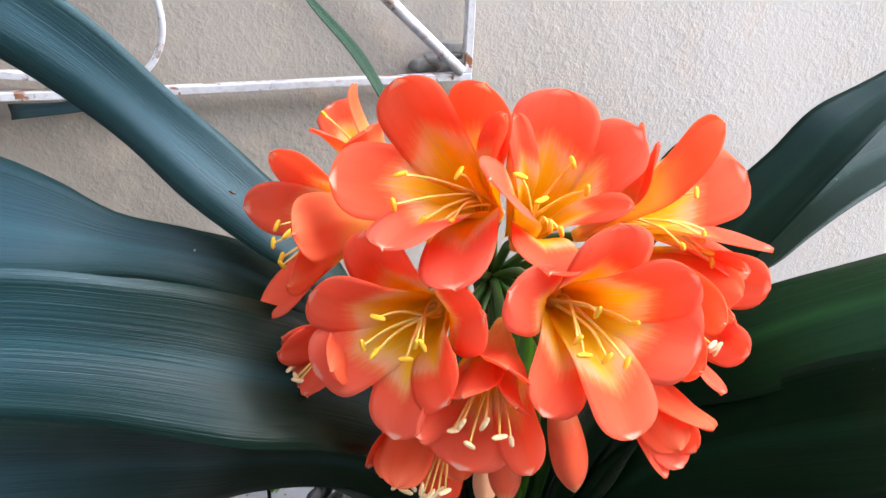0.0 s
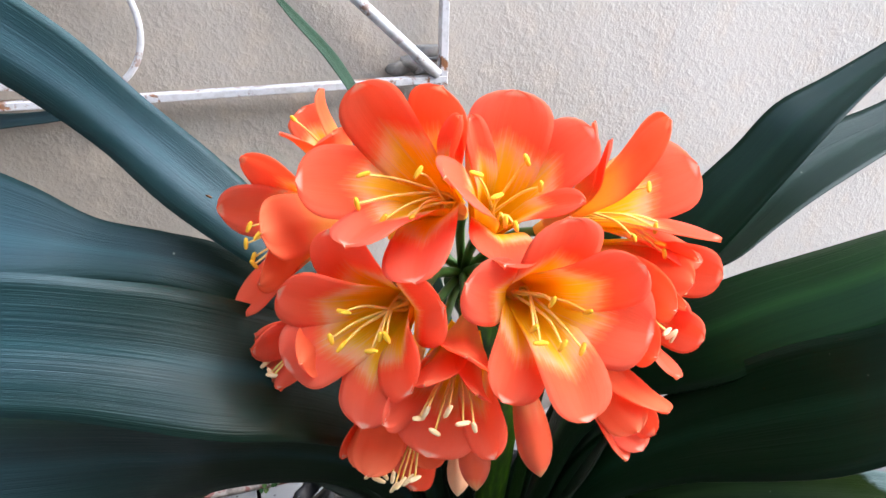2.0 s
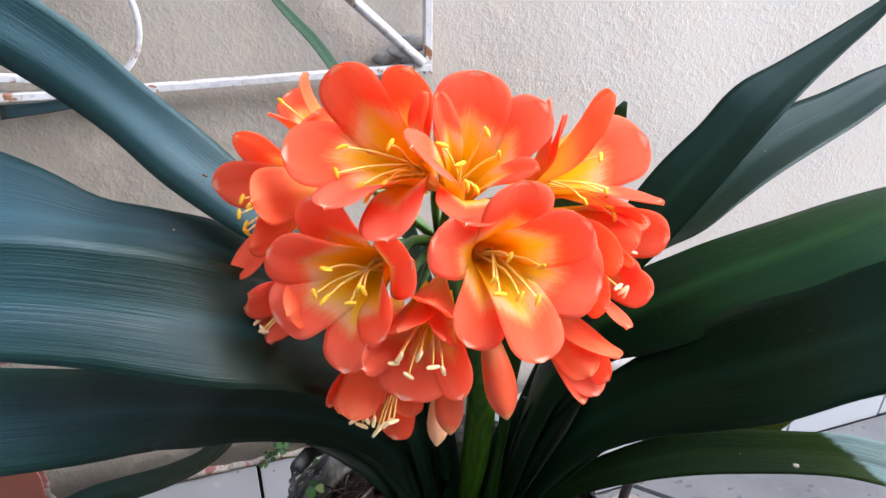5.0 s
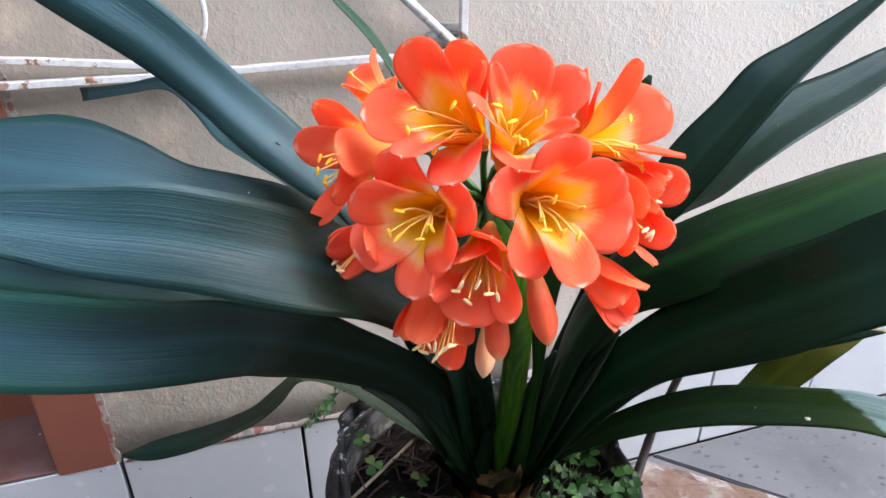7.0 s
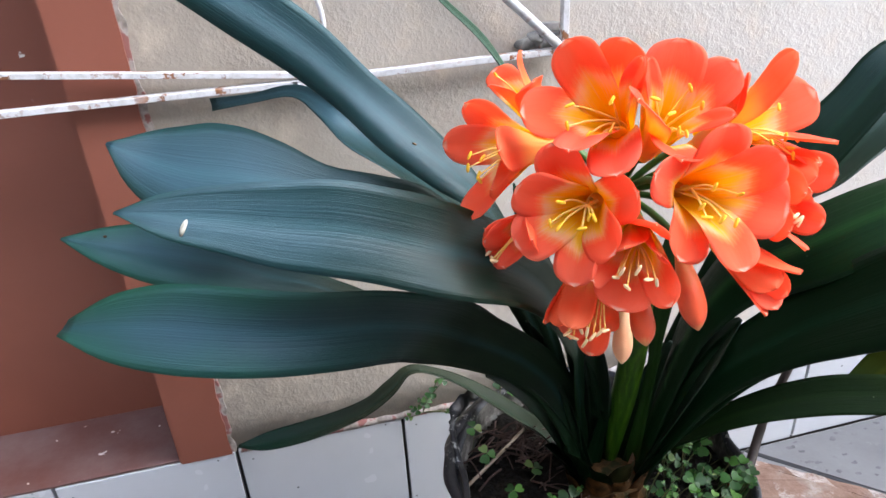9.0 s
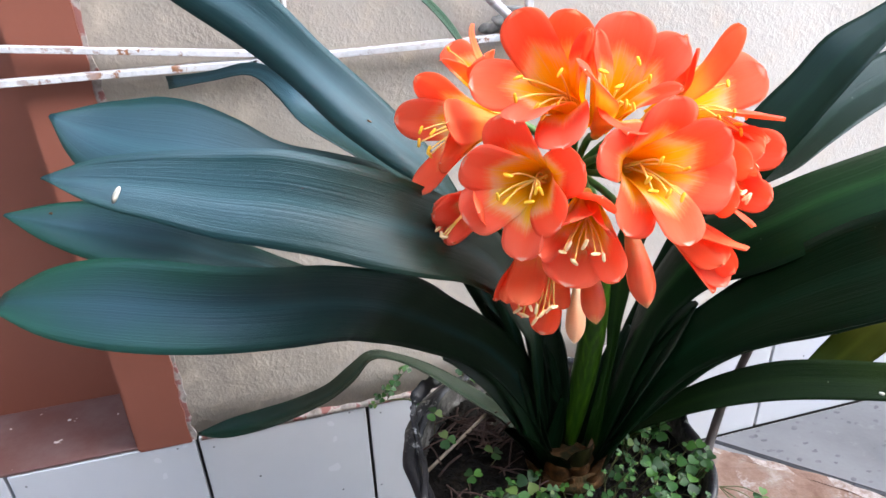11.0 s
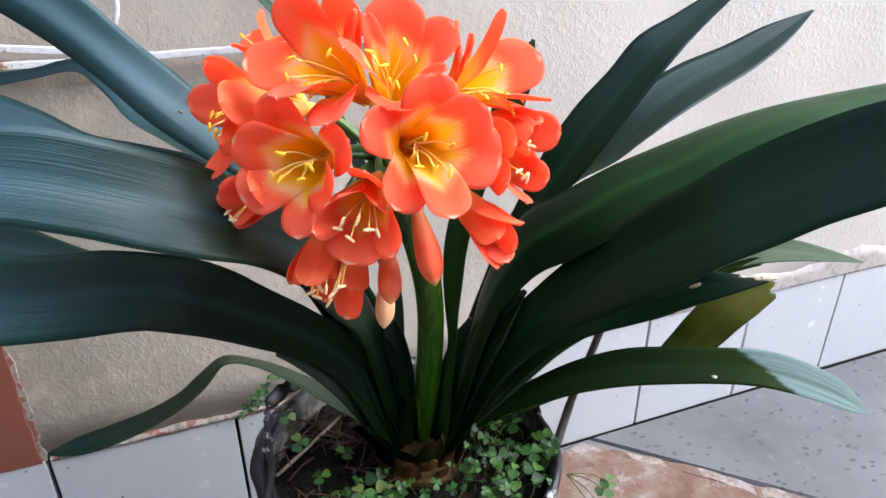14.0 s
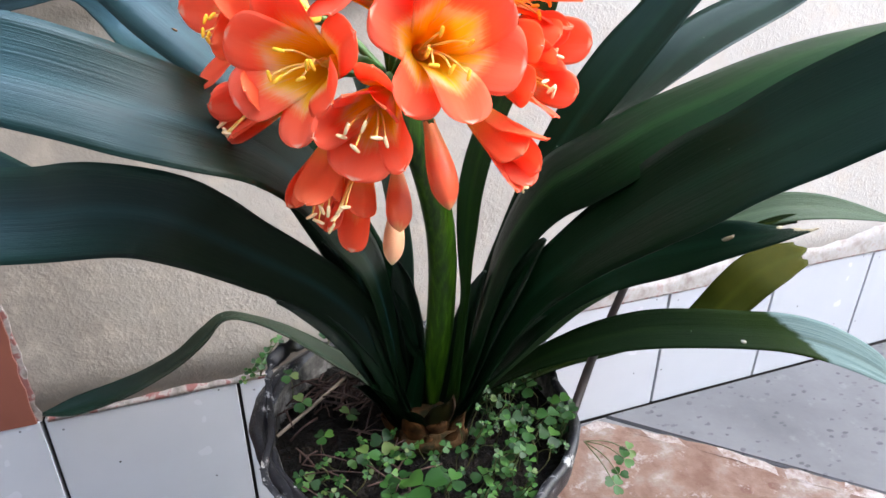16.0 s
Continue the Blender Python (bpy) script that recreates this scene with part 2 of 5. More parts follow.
def tepal_back():
    m = Mat("orange_tepal_back", 0.6, 0.2)
    u, v = m.uv()
    n = m.noise(1.0, 3, 0.6, m.coords("UV", (20, 2, 1)))
    off = m.math("ABSOLUTE", m.math("SUBTRACT", u, 0.5))
    c = m.ramp(v, (0.05, (0.97, 0.62, 0.16)), (0.40, (0.97, 0.50, 0.12)), (0.62, (0.98, 0.24, 0.09)), (0.8, (0.98, 0.205, 0.075)), (0.97, (0.97, 0.28, 0.13)))
    c = m.mix(m.math("MULTIPLY", n, m.ramp(off, (0.0, 0.15), (0.5, 0.6))), c, (0.97, 0.225, 0.10))
    return m.color(c).bump(n, 0.15, 0.0005).thin(c, 0.58).m


M_TEPALBACK = tepal_back()


def bud_material(name, tip, base):
    m = Mat(name, 0.45, 0.35)
    u, v = m.uv()
    n = m.noise(1.0, 3, 0.6, m.coords("UV", (14, 2, 1)))
    s = m.math("ADD", v, m.math("MULTIPLY", m.math("SUBTRACT", n, 0.5), 0.25))
    c = m.ramp(s, (0.1, base), (0.5, tip), (0.9, tip), (1.0, base))
    return m.color(c).bump(n, 0.2, 0.0005).thin(c, 0.15).m


M_BUD = bud_material("orange_bud", (0.75, 0.11, 0.04), (0.7, 0.32, 0.12))
M_PALEBUD = bud_material("pale_peach_bud", (0.86, 0.46, 0.25), (0.82, 0.55, 0.30))


def stem_material():
    m = Mat("ribbed_green_stem", 0.4, 0.3)
    n = m.noise(1.0, 3, 0.6, m.coords("Object", (260, 260, 5)))
    c = m.ramp(n, (0.35, (0.008, 0.028, 0.001)), (0.55, (0.022, 0.062, 0.002)), (0.72, (0.055, 0.12, 0.006)))
    return m.color(c).bump(n, 0.4, 0.001).m


M_STEM = stem_material()


def crown_material():
    m = Mat("mossy_brown_crown", 0.85, 0.15)
    n, g = m.noise(1.0, 4, 0.6, m.coords("Object", (160, 160, 30))), m.noise(40, 4)
    c = m.mix(m.ramp(g, (0.42, 0.0), (0.6, 1.0)), (0.010, 0.010, 0.002), (0.046, 0.020, 0.006))
    c = m.mix(m.ramp(n, (0.45, 0.0), (0.7, 0.6)), c, (0.10, 0.046, 0.015))
    return m.color(c).bump(n, 0.9, 0.002).m


M_CROWN = crown_material()
M_ANTHER = plain("yellow_anther", (0.85, 0.48, 0.02), (0.9, 0.6, 0.05), 400, 0.8)
M_CREAM = plain("cream_anther", (0.85, 0.62, 0.3), (0.9, 0.72, 0.42), 400, 0.8)
M_FILAMENT = plain("yellow_filament", (0.92, 0.62, 0.08), (0.95, 0.72, 0.25), 200, 0.5)
M_TUBE = plain("yellow_orange_tube", (0.94, 0.44, 0.05), (0.95, 0.54, 0.06), 200, 0.5)
M_PEDICEL = plain("green_stalk", (0.03, 0.085, 0.012), (0.06, 0.14, 0.025), 60, 0.4, 0.2)
M_SHEATH = plain("brown_dry_sheath", (0.020, 0.011, 0.004), (0.13, 0.056, 0.018), 120, 0.85, 0.8, spec=0.15)


def stucco_material():
    m = Mat("beige_stucco", 0.9, 0.15)
    big, spots = m.noise(3.0, 5), m.noise(30, 4)
    # darker to the left: beige paint tone plus the wall's shade put into colour
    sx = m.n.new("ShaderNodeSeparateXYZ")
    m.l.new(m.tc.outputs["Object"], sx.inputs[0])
    worn_shade = m.math("ADD", sx.outputs[0], m.math("MULTIPLY", m.math("SUBTRACT", big, 0.5), 0.9))
    c = m.ramp(worn_shade, (0.05, (0.258, 0.224, 0.188)), (0.34, (0.372, 0.336, 0.294)), (0.66, (0.470, 0.438, 0.400)))
    c = m.mix(m.ramp(spots, (0.5, 0.0), (0.75, 0.45)), c, (0.50, 0.41, 0.32))
    pit = m.ramp(m.cells(35), (0.0, 1.0), (0.03, 1.0), (0.05, 0.0))
    c = m.mix(m.math("MULTIPLY", pit, m.ramp(m.noise(11, 2), (0.60, 0.0), (0.64, 0.8))), c, (0.2, 0.16, 0.12))
    lumps = m.ramp(m.noise(150, 3, 0.5, distort=0.15), (0.45, 0.0), (0.66, 1.0))
    crumbs = m.ramp(m.noise(380, 3), (0.42, 0.0), (0.7, 1.0))
    h = m.math("ADD", m.math("MULTIPLY", lumps, m.ramp(m.noise(9, 2), (0.3, 0.2), (0.6, 0.85))), m.math("MULTIPLY", crumbs, 0.38))
    return m.color(c).bump(h, 0.27, 0.0022).m


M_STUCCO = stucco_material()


def brown_paint():
    m = Mat("red_brown_paint", 0.55, 0.4)
    n, g = m.noise(4, 5), m.noise(60, 3)
    c = m.mix(m.ramp(n, (0.3, 0.0), (0.7, 1.0)), (0.165, 0.050, 0.030), (0.205, 0.066, 0.041))
    chip = m.math("MULTIPLY", m.ramp(m.noise(38, 3), (0.70, 0.0), (0.72, 1.0)), m.ramp(m.noise(5, 1), (0.56, 0.0), (0.6, 1.0)))
    c = m.mix(chip, c, (0.62, 0.6, 0.57))
    return m.color(c).bump(m.math("ADD", n, m.math("MULTIPLY", g, 0.25)), 0.25, 0.002).m


M_BROWN = brown_paint()


def tile_material():
    m = Mat("white_glazed_tile", 0.22, 0.5)
    n = m.noise(6, 4)
    c = m.mix(m.ramp(n, (0.3, 0.0), (0.75, 1.0)), (0.435, 0.448, 0.478), (0.485, 0.498, 0.520))
    speck = m.math("MULTIPLY", m.ramp(m.cells(42), (0.0, 1.0), (0.05, 1.0), (0.075, 0.0)), m.ramp(m.noise(17, 2), (0.47, 0.0), (0.52, 0.9)))
    c = m.mix(speck, c, (0.05, 0.045, 0.04))
    smear = m.ramp(m.noise(14, 6, 0.7), (0.55, 0.0), (0.8, 0.10))
    c = m.mix(smear, c, (0.40, 0.39, 0.37))
    return m.color(c).rough(m.ramp(n, (0.3, 0.16), (0.7, 0.32))).bump(m.noise(25, 2), 0.08, 0.001).m


def sill_material():
    m = Mat("dusty_red_brown_sill", 0.38, 0.5)
    n = m.noise(9, 6, 0.7)
    c = m.mix(m.ramp(n, (0.4, 0.0), (0.65, 0.7)), (0.10, 0.042, 0.034), (0.15, 0.105, 0.10))
    chip = m.ramp(m.noise(45, 3), (0.70, 0.0), (0.72, 1.0))
    return m.color(m.mix(chip, c, (0.6, 0.58, 0.56))).bump(n, 0.3, 0.002).m


M_SILL = sill_material()
M_TILE = tile_material()
M_GROUT = plain("black_grout", (0.012, 0.011, 0.010), (0.04, 0.036, 0.03), 60, 0.9, 0.6)


def chipped_paint():
    m = Mat("chipped_pink_and_white_plaster", 0.85, 0.2)
    n = m.noise(55, 4)
    c = m.ramp(n, (0.34, (0.14, 0.12, 0.105)), (0.43, (0.22, 0.19, 0.17)), (0.50, (0.29, 0.26, 0.24)), (0.56, (0.20, 0.085, 0.075)))
    return m.color(c).bump(n, 0.8, 0.003).m


M_CHIP = chipped_paint()


def flaking_band():
    m = Mat("flaked_whitish_plaster", 0.9, 0.15)
    n, g = m.noise(38, 5, 0.65), m.noise(11, 3)
    c = m.ramp(n, (0.36, (0.26, 0.22, 0.20)), (0.46, (0.33, 0.30, 0.275)), (0.56, (0.38, 0.36, 0.345)), (0.68, (0.32, 0.23, 0.21)))
    c = m.mix(m.ramp(g, (0.5, 0.0), (0.7, 0.5)), c, (0.40, 0.355, 0.325))
    return m.color(c).bump(n, 0.5, 0.002).m


M_FLAKED = flaking_band()


def iron_material():
    m = Mat("flaking_white_painted_iron", 0.5, 0.5)
    n, k = m.noise(70, 5, 0.65), m.noise(14, 2)
    rust = m.math("MULTIPLY", m.ramp(n, (0.53, 0.0), (0.58, 1.0)), m.ramp(k, (0.40, 0.0), (0.55, 1.0)))
    grime = m.ramp(m.noise(160, 3), (0.45, 0.0), (0.7, 0.5))
    c = m.mix(grime, (0.50, 0.50, 0.515), (0.28, 0.27, 0.26))
    c = m.mix(rust, c, m.mix(m.noise(200, 2), (0.07, 0.03, 0.015), (0.32, 0.13, 0.05)))
    return m.color(c).bump(m.math("SUBTRACT", m.noise(120, 3), m.math("MULTIPLY", rust, 0.6)), 0.5, 0.001).m


M_IRON = iron_material()


def floor_material():
    m = Mat("grey_cement_paving", 0.65, 0.35)
    n = m.noise(5, 6, 0.6)
    c = m.mix(m.ramp(n, (0.3, 0.0), (0.7, 1.0)), (0.078, 0.078, 0.081), (0.130, 0.129, 0.133))
    spot = m.math("ADD", m.cells(48, m.coords("Object", (1, 1.7, 1))), m.math("MULTIPLY", m.math("SUBTRACT", m.noise(110, 3), 0.5), 0.7))
    fleck = m.math("MULTIPLY", m.ramp(spot, (0.0, 1.0), (0.17, 1.0), (0.24, 0.0)), m.ramp(m.noise(16, 3), (0.42, 0.0), (0.54, 0.9)))
    c = m.mix(fleck, c, (0.05, 0.048, 0.053))
    c = m.mix(m.ramp(m.noise(30, 5, 0.7), (0.58, 0.0), (0.8, 0.4)), c, (0.23, 0.222, 0.22))
    return m.color(c).bump(m.math("ADD", n, m.math("MULTIPLY", m.noise(120, 3), 0.4)), 0.35, 0.002).m


M_FLOOR = floor_material()


def slab_material():
    m = Mat("red_brown_stone", 0.8, 0.25)
    n = m.noise(16, 6, 0.65)
    c = m.ramp(n, (0.35, (0.12, 0.066, 0.046)), (0.5, (0.165, 0.105, 0.078)), (0.58, (0.18, 0.135, 0.11)), (0.68, (0.27, 0.24, 0.225)))
    spot = m.math("ADD", m.cells(40), m.math("MULTIPLY", m.math("SUBTRACT", m.noise(90, 3), 0.5), 0.6))
    c = m.mix(m.math("MULTIPLY", m.ramp(spot, (0.0, 1.0), (0.25, 1.0), (0.36, 0.0)), m.ramp(m.noise(10, 2), (0.42, 0.0), (0.56, 0.75))), c, (0.105, 0.05, 0.036))
    c = m.mix(m.ramp(m.noise(38, 5, 0.7), (0.57, 0.0), (0.66, 0.7)), c, (0.30, 0.27, 0.255))
    return m.color(c).bump(m.math("ADD", n, m.math("MULTIPLY", m.noise(90, 4), 0.5)), 0.7, 0.006).m


M_SLAB = slab_material()


def pot_material():
    m = Mat("weathered_black_plastic", 0.6, 0.25)
    n = m.noise(45, 7, 0.75)
    scale = m.ramp(n, (0.57, 0.0), (0.62, 1.0))
    c = m.mix(scale, m.mix(m.noise(90, 3), (0.004, 0.0045, 0.006), (0.02, 0.02, 0.023)), m.mix(m.noise(60, 3), (0.16, 0.158, 0.15), (0.50, 0.495, 0.48)))
    return m.color(c).rough(m.ramp(scale, (0.0, 0.38), (1.0, 0.9))).bump(n, 0.6, 0.002).m


def pot_inside():
    m = Mat("limescaled_pot_inside", 0.85, 0.3)
    n = m.noise(40, 6, 0.7)
    c = m.ramp(n, (0.38, (0.02, 0.018, 0.015)), (0.52, (0.085, 0.08, 0.07)), (0.68, (0.28, 0.27, 0.25)))
    return m.color(c).bump(n, 0.7, 0.003).m


M_POT, M_POTIN = pot_material(), pot_inside()


def soil_material():
    m = Mat("dark_soil", 0.95, 0.15)
    n = m.noise(60, 6, 0.7)
    c = m.ramp(n, (0.35, (0.0025, 0.002, 0.0016)), (0.55, (0.007, 0.0055, 0.004)), (0.74, (0.030, 0.023, 0.017)))
    return m.color(c).bump(m.math("ADD", n, m.noise(200, 3)), 1.0, 0.006).m


M_SOIL = soil_material()
M_SCRAP = plain("tan_leaf_scrap", (0.10, 0.045, 0.022), (0.34, 0.20, 0.12), 120, 0.8, 0.6)
M_TORN = plain("torn_leaf_edge", (0.10, 0.06, 0.02), (0.42, 0.38, 0.26), 120, 0.8, 0.6)
M_SPOT = plain("pale_leaf_scar", (0.22, 0.21, 0.17), (0.36, 0.35, 0.30), 150, 0.8, 0.6)
M_SLABEDGE = plain("worn_pale_stone_edge", (0.15, 0.09, 0.065), (0.36, 0.33, 0.31), 75, 0.9, 0.9, 0.004)
M_TWIG = plain("dry_twig", (0.17, 0.12, 0.085), (0.34, 0.28, 0.21), 90, 0.8, 0.5)
M_STAKE = plain("dark_brown_stake", (0.012, 0.007, 0.006), (0.035, 0.020, 0.016), 70, 0.6, 0.5)
M_LITTER = plain("dry_leaf_litter", (0.018, 0.009, 0.007), (0.085, 0.045, 0.034), 50, 0.8, 0.5)


def clover_material():
    m = Mat("fresh_clover_leaf", 0.5, 0.3)
    r = m.island()
    c = m.ramp(r, (0.0, (0.005, 0.024, 0.004)), (0.35, (0.011, 0.046, 0.007)), (0.7, (0.026, 0.088, 0.013)), (0.9, (0.06, 0.15, 0.022)), (1.0, (0.13, 0.17, 0.05)))
    c = m.mix(m.math("MULTIPLY", m.noise(120, 3), 0.4), c, (0.03, 0.09, 0.02))
    return m.color(c).thin(c, 0.25).m


M_CLOVER = clover_material()
M_STALKLET = plain("thin_weed_stalk", (0.035, 0.065, 0.015), (0.11, 0.09, 0.035), 90, 0.6)
# colours of the two added unseen walls: dark one blocks, pale one bounces
M_DARKWALL = plain("dark_blocking_wall", (0.06, 0.06, 0.056), (0.09, 0.088, 0.082), 3, 0.9, 0.4, 0.004)
M_BOUNCEWALL = plain("pale_bounce_wall", (0.24, 0.235, 0.225), (0.32, 0.315, 0.30), 3, 0.9, 0.4, 0.004)
M_EARTH = plain("grey_cement_ground", (0.27, 0.26, 0.26), (0.36, 0.35, 0.35), 4, 0.8, 0.4, 0.003)


from mathutils.bvhtree import BVHTree


# ---- setting ----
def structure(ob, label, category="wall"):
    return tagged(ob, label, category, kind="structure")


bm = bmesh.new()
bmesh.ops.create_grid(bm, x_segments=2, y_segments=2, size=60)
bmesh.ops.translate(bm, vec=(0, 0, -0.014), verts=bm.verts)
structure(part("ground", bm, M_EARTH, None), "grey cement ground of the yard", "ground")

TILE, TOP, EDGE, JAMB, DEPTH = 0.2, 0.2, -0.005, -0.061, 0.11


def wall_grid(x0, x1, z0, z1, nx, nz, y, thick):
    """A wall slab with an uneven, trowelled front."""
    bm = bmesh.new()
    front = [[bm.verts.new((x0 + (x1 - x0) * i / nx, y + 0.0022 * noise.noise((7 * (x0 + (x1 - x0) * i / nx), 3, 7 * (z0 + (z1 - z0) * k / nz))), z0 + (z1 - z0) * k / nz)) for k in range(nz + 1)] for i in range(nx + 1)]
    for i in range(nx):
        for k in range(nz):
            bm.faces.new((front[i][k], front[i + 1][k], front[i + 1][k + 1], front[i][k + 1]))
    ring = [front[i][0] for i in range(nx + 1)] + [front[nx][k] for k in range(1, nz + 1)] + [front[i][nz] for i in range(nx - 1, -1, -1)] + [front[0][k] for k in range(nz - 1, 0, -1)]
    back = [bm.verts.new((v.co.x, y + thick, v.co.z)) for v in ring]
    for i in range(len(ring)):
        j = (i + 1) % len(ring)
        bm.faces.new((ring[j], ring[i], back[i], back[j]))
    bm.faces.new(back[::-1])
    return bm


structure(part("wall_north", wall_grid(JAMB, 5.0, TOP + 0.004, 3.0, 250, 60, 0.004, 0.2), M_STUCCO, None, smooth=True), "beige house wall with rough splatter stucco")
bm = bmesh.new()
box(bm, JAMB, 5.0, 0.009, 0.2, -0.02, TOP + 0.004)
box(bm, -1.4, JAMB, 0.0102, 0.2, -0.02, TOP + 0.002)
structure(part("wall_base", bm, M_GROUT, None, smooth=False), "dark mortar bed behind the skirting tiles")

# plain unseen walls, added to bounce light at the left and block it opposite
bm = bmesh.new()
box(bm, -0.72, -0.56, -2.6, -0.07, -0.013, 3.4)
structure(part("wall_west", bm, M_BOUNCEWALL, None, smooth=False), "added unseen wall on the left, pale to bounce light")
bm = bmesh.new()
box(bm, -0.72, 5.0, -2.8, -2.6, -0.013, 3.0)
structure(part("wall_south", bm, M_DARKWALL, None, smooth=False), "added unseen dark wall opposite the house, blocking light")

# the painted recess with its sill
bm = bmesh.new()
box(bm, -1.4, JAMB, DEPTH, 0.2, TOP + 0.003, 3.0)
structure(part("recess_back", bm, M_BROWN, None, smooth=False), "red-brown painted back of the wall recess")
bm = bmesh.new()
box(bm, -1.4, JAMB, 0.0005, DEPTH, TOP + 0.0025, TOP + 0.006, 0.001)
structure(part("sill", bm, M_SILL, None, smooth=False), "red-brown painted sill with chipped paint", "sill")
bm = bmesh.new()
box(bm, -1.8, -1.4, -0.002, 0.2, -0.02, 3.0)
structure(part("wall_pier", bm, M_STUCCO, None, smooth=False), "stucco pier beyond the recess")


def ragged_strip(x0, x1, y, z0, z1, amount, seed):
    rng = random.Random(seed)
    bm = bmesh.new()
    n = 260
    last = None
    for k in range(n + 1):
        z = z0 + (z1 - z0) * k / n
        j = amount * (noise.noise((seed, 0, z * 24)) + 0.7 * noise.noise((seed, 5, z * 95)) + 0.3 * rng.uniform(-1, 1))
        pair = (bm.verts.new((x0, y, z)), bm.verts.new((x1 + j, y, z)))
        deep = (bm.verts.new((x0, y + 0.006, z)), bm.verts.new((x1 + j, y + 0.006, z)))
        if last:
            bm.faces.new((last[0], last[1], pair[1], pair[0]))
            bm.faces.new((last[1], last[3], deep[1], pair[1]))
        last = (*pair, *deep)
    return bm


structure(part("jamb_paint", ragged_strip(JAMB, EDGE, -0.0015, TOP, 3.0, 0.003, 3), M_BROWN, None, smooth=False), "red-brown paint band with a ragged edge", "paint")
structure(part("primer_edge", ragged_strip(JAMB + 0.002, EDGE + 0.005, 0.0012, TOP, 3.0, 0.007, 8), M_CHIP, None, smooth=False), "flaking pale primer beside the paint band", "paint")
bm = bmesh.new()
box(bm, JAMB - 0.002, JAMB, 0.0, DEPTH, TOP, 3.0)
structure(part("jamb", bm, M_BROWN, None, smooth=False), "red-brown painted jamb of the recess")


def plaster_ledge():
    """The broken bottom of the stucco on top of the tiles."""
    bm = bmesh.new()
    n = 500
    last = None
    for i in range(n + 1):
        x = EDGE + 0.01 + 2.2 * i / n
        t = 0.006 + 0.005 * noise.noise((x * 18, 1, 0)) + 0.003 * noise.noise((x * 70, 2, 0))
        t *= 1.0 if x < 0.48 else 0.3
        d = 0.0004 + 0.0012 * max(0, noise.noise((x * 40, 4, 0)))
        row = [bm.verts.new((x, 0.012, TOP - 0.001)), bm.verts.new((x, -d - 0.001, TOP - 0.001)), bm.verts.new((x, -d, TOP + t * 0.6)), bm.verts.new((x, 0.005, TOP + max(t, 0.002)))]
        if last:
            for a in range(3):
                bm.faces.new((last[a], last[a + 1], row[a + 1], row[a]))
        last = row
    return bm


structure(part("mortar_ledge", plaster_ledge(), M_CHIP, None), "crumbled mortar and old pink paint above the tiles", "trim")

bm = bmesh.new()
last = None
for i in range(421):
    x = 0.46 + 1.9 * i / 420
    h = 0.034 + 0.018 * noise.noise((x * 7, 7, 0)) + 0.006 * noise.noise((x * 33, 8, 0)) + 0.003 * noise.noise((x * 110, 9, 0))
    h *= min(1, max(0.05, (x - 0.46) / 0.12))
    row = [bm.verts.new((x, -0.0012, TOP + 0.001)), bm.verts.new((x, -0.0010 + 0.0008 * noise.noise((x * 50, 3, 2)), TOP + h * 0.6)), bm.verts.new((x, 0.0002, TOP + h)), bm.verts.new((x, 0.007, TOP + h + 0.001))]
    if last:
        for a in range(3):
            bm.faces.new((last[a], row[a], row[a + 1], last[a + 1]))
    last = row
structure(part("flaked_plaster", bm, M_FLAKED, None), "whitish and pink flaking plaster above the tiles", "trim")

# ---- iron grille on the wall ----
grille = tagged(new("window_grille"), "white painted iron window grille, flaking and rusty", "grille")
GY = -0.012


def flat_bar(name, a, b, high, thick, label=""):
    bm = bmesh.new()
    pts = [Vector(a).lerp(Vector(b), i / 24) for i in range(25)]
    along = (Vector(b) - Vector(a)).normalized()
    up = Vector((0, 1, 0)).cross(along).normalized()
    rings = []
    for i, p in enumerate(pts):
        w = 1 + 0.05 * noise.noise((i * 0.7, a[0] * 9, a[2] * 7))
        ring = []
        for s, q in ((-1, -0.8), (-0.8, -1), (0.8, -1), (1, -0.8), (1, 0.8), (0.8, 1), (-0.8, 1), (-1, 0.8)):
            ring.append(bm.verts.new(p + up * s * high / 2 * w + Vector((0, q * thick / 2, 0))))
        rings.append(ring)
    for r, s in zip(rings, rings[1:]):
        for i in range(8):
            bm.faces.new((r[i], r[(i + 1) % 8], s[(i + 1) % 8], s[i]))
    bm.faces.new(rings[0][::-1]), bm.faces.new(rings[-1])
    return part(name, bm, M_IRON, grille, label, smooth=False)


flat_bar("bottom_bar", (0.396, GY, 0.6275), (0.13, GY, 0.6225), 0.0060, 0.010)
flat_bar("bottom_bar", (0.134, GY, 0.6226), (-1.0, GY, 0.6205), 0.0060, 0.010, "rust-stained lower bar")
flat_bar("slanting_bar", (0.15, GY - 0.001, 0.6285), (-1.0, GY - 0.001, 0.7420), 0.0054, 0.008, "rust-stained slanting bar")
flat_bar("upright_bar", (0.3935, GY, 0.622), (0.3925, GY, 1.6), 0.0068, 0.009)
bm = bmesh.new()
sweep(bm, [Vector((0.388, GY - 0.004, 0.6315)).lerp(Vector((-0.45, GY - 0.004, 1.383)), i / 30) for i in range(31)], 0.0046, 10)
part("diagonal_rod", bm, M_IRON, grille)
for cx, s in ((0.120, 1),):
    bm = bmesh.new()
    a0 = [(cx + s * 0.05 * math.sin(t) * (1 - 0.08 * t), GY - 0.002, 0.678 - 0.05 * math.cos(t)) for t in np.linspace(0.45, 4.4, 30)]
    sweep(bm, a0, 0.0024, 8)
    part("scroll", bm, M_IRON, grille, "curved scroll of thin rod")
bm = bmesh.new()
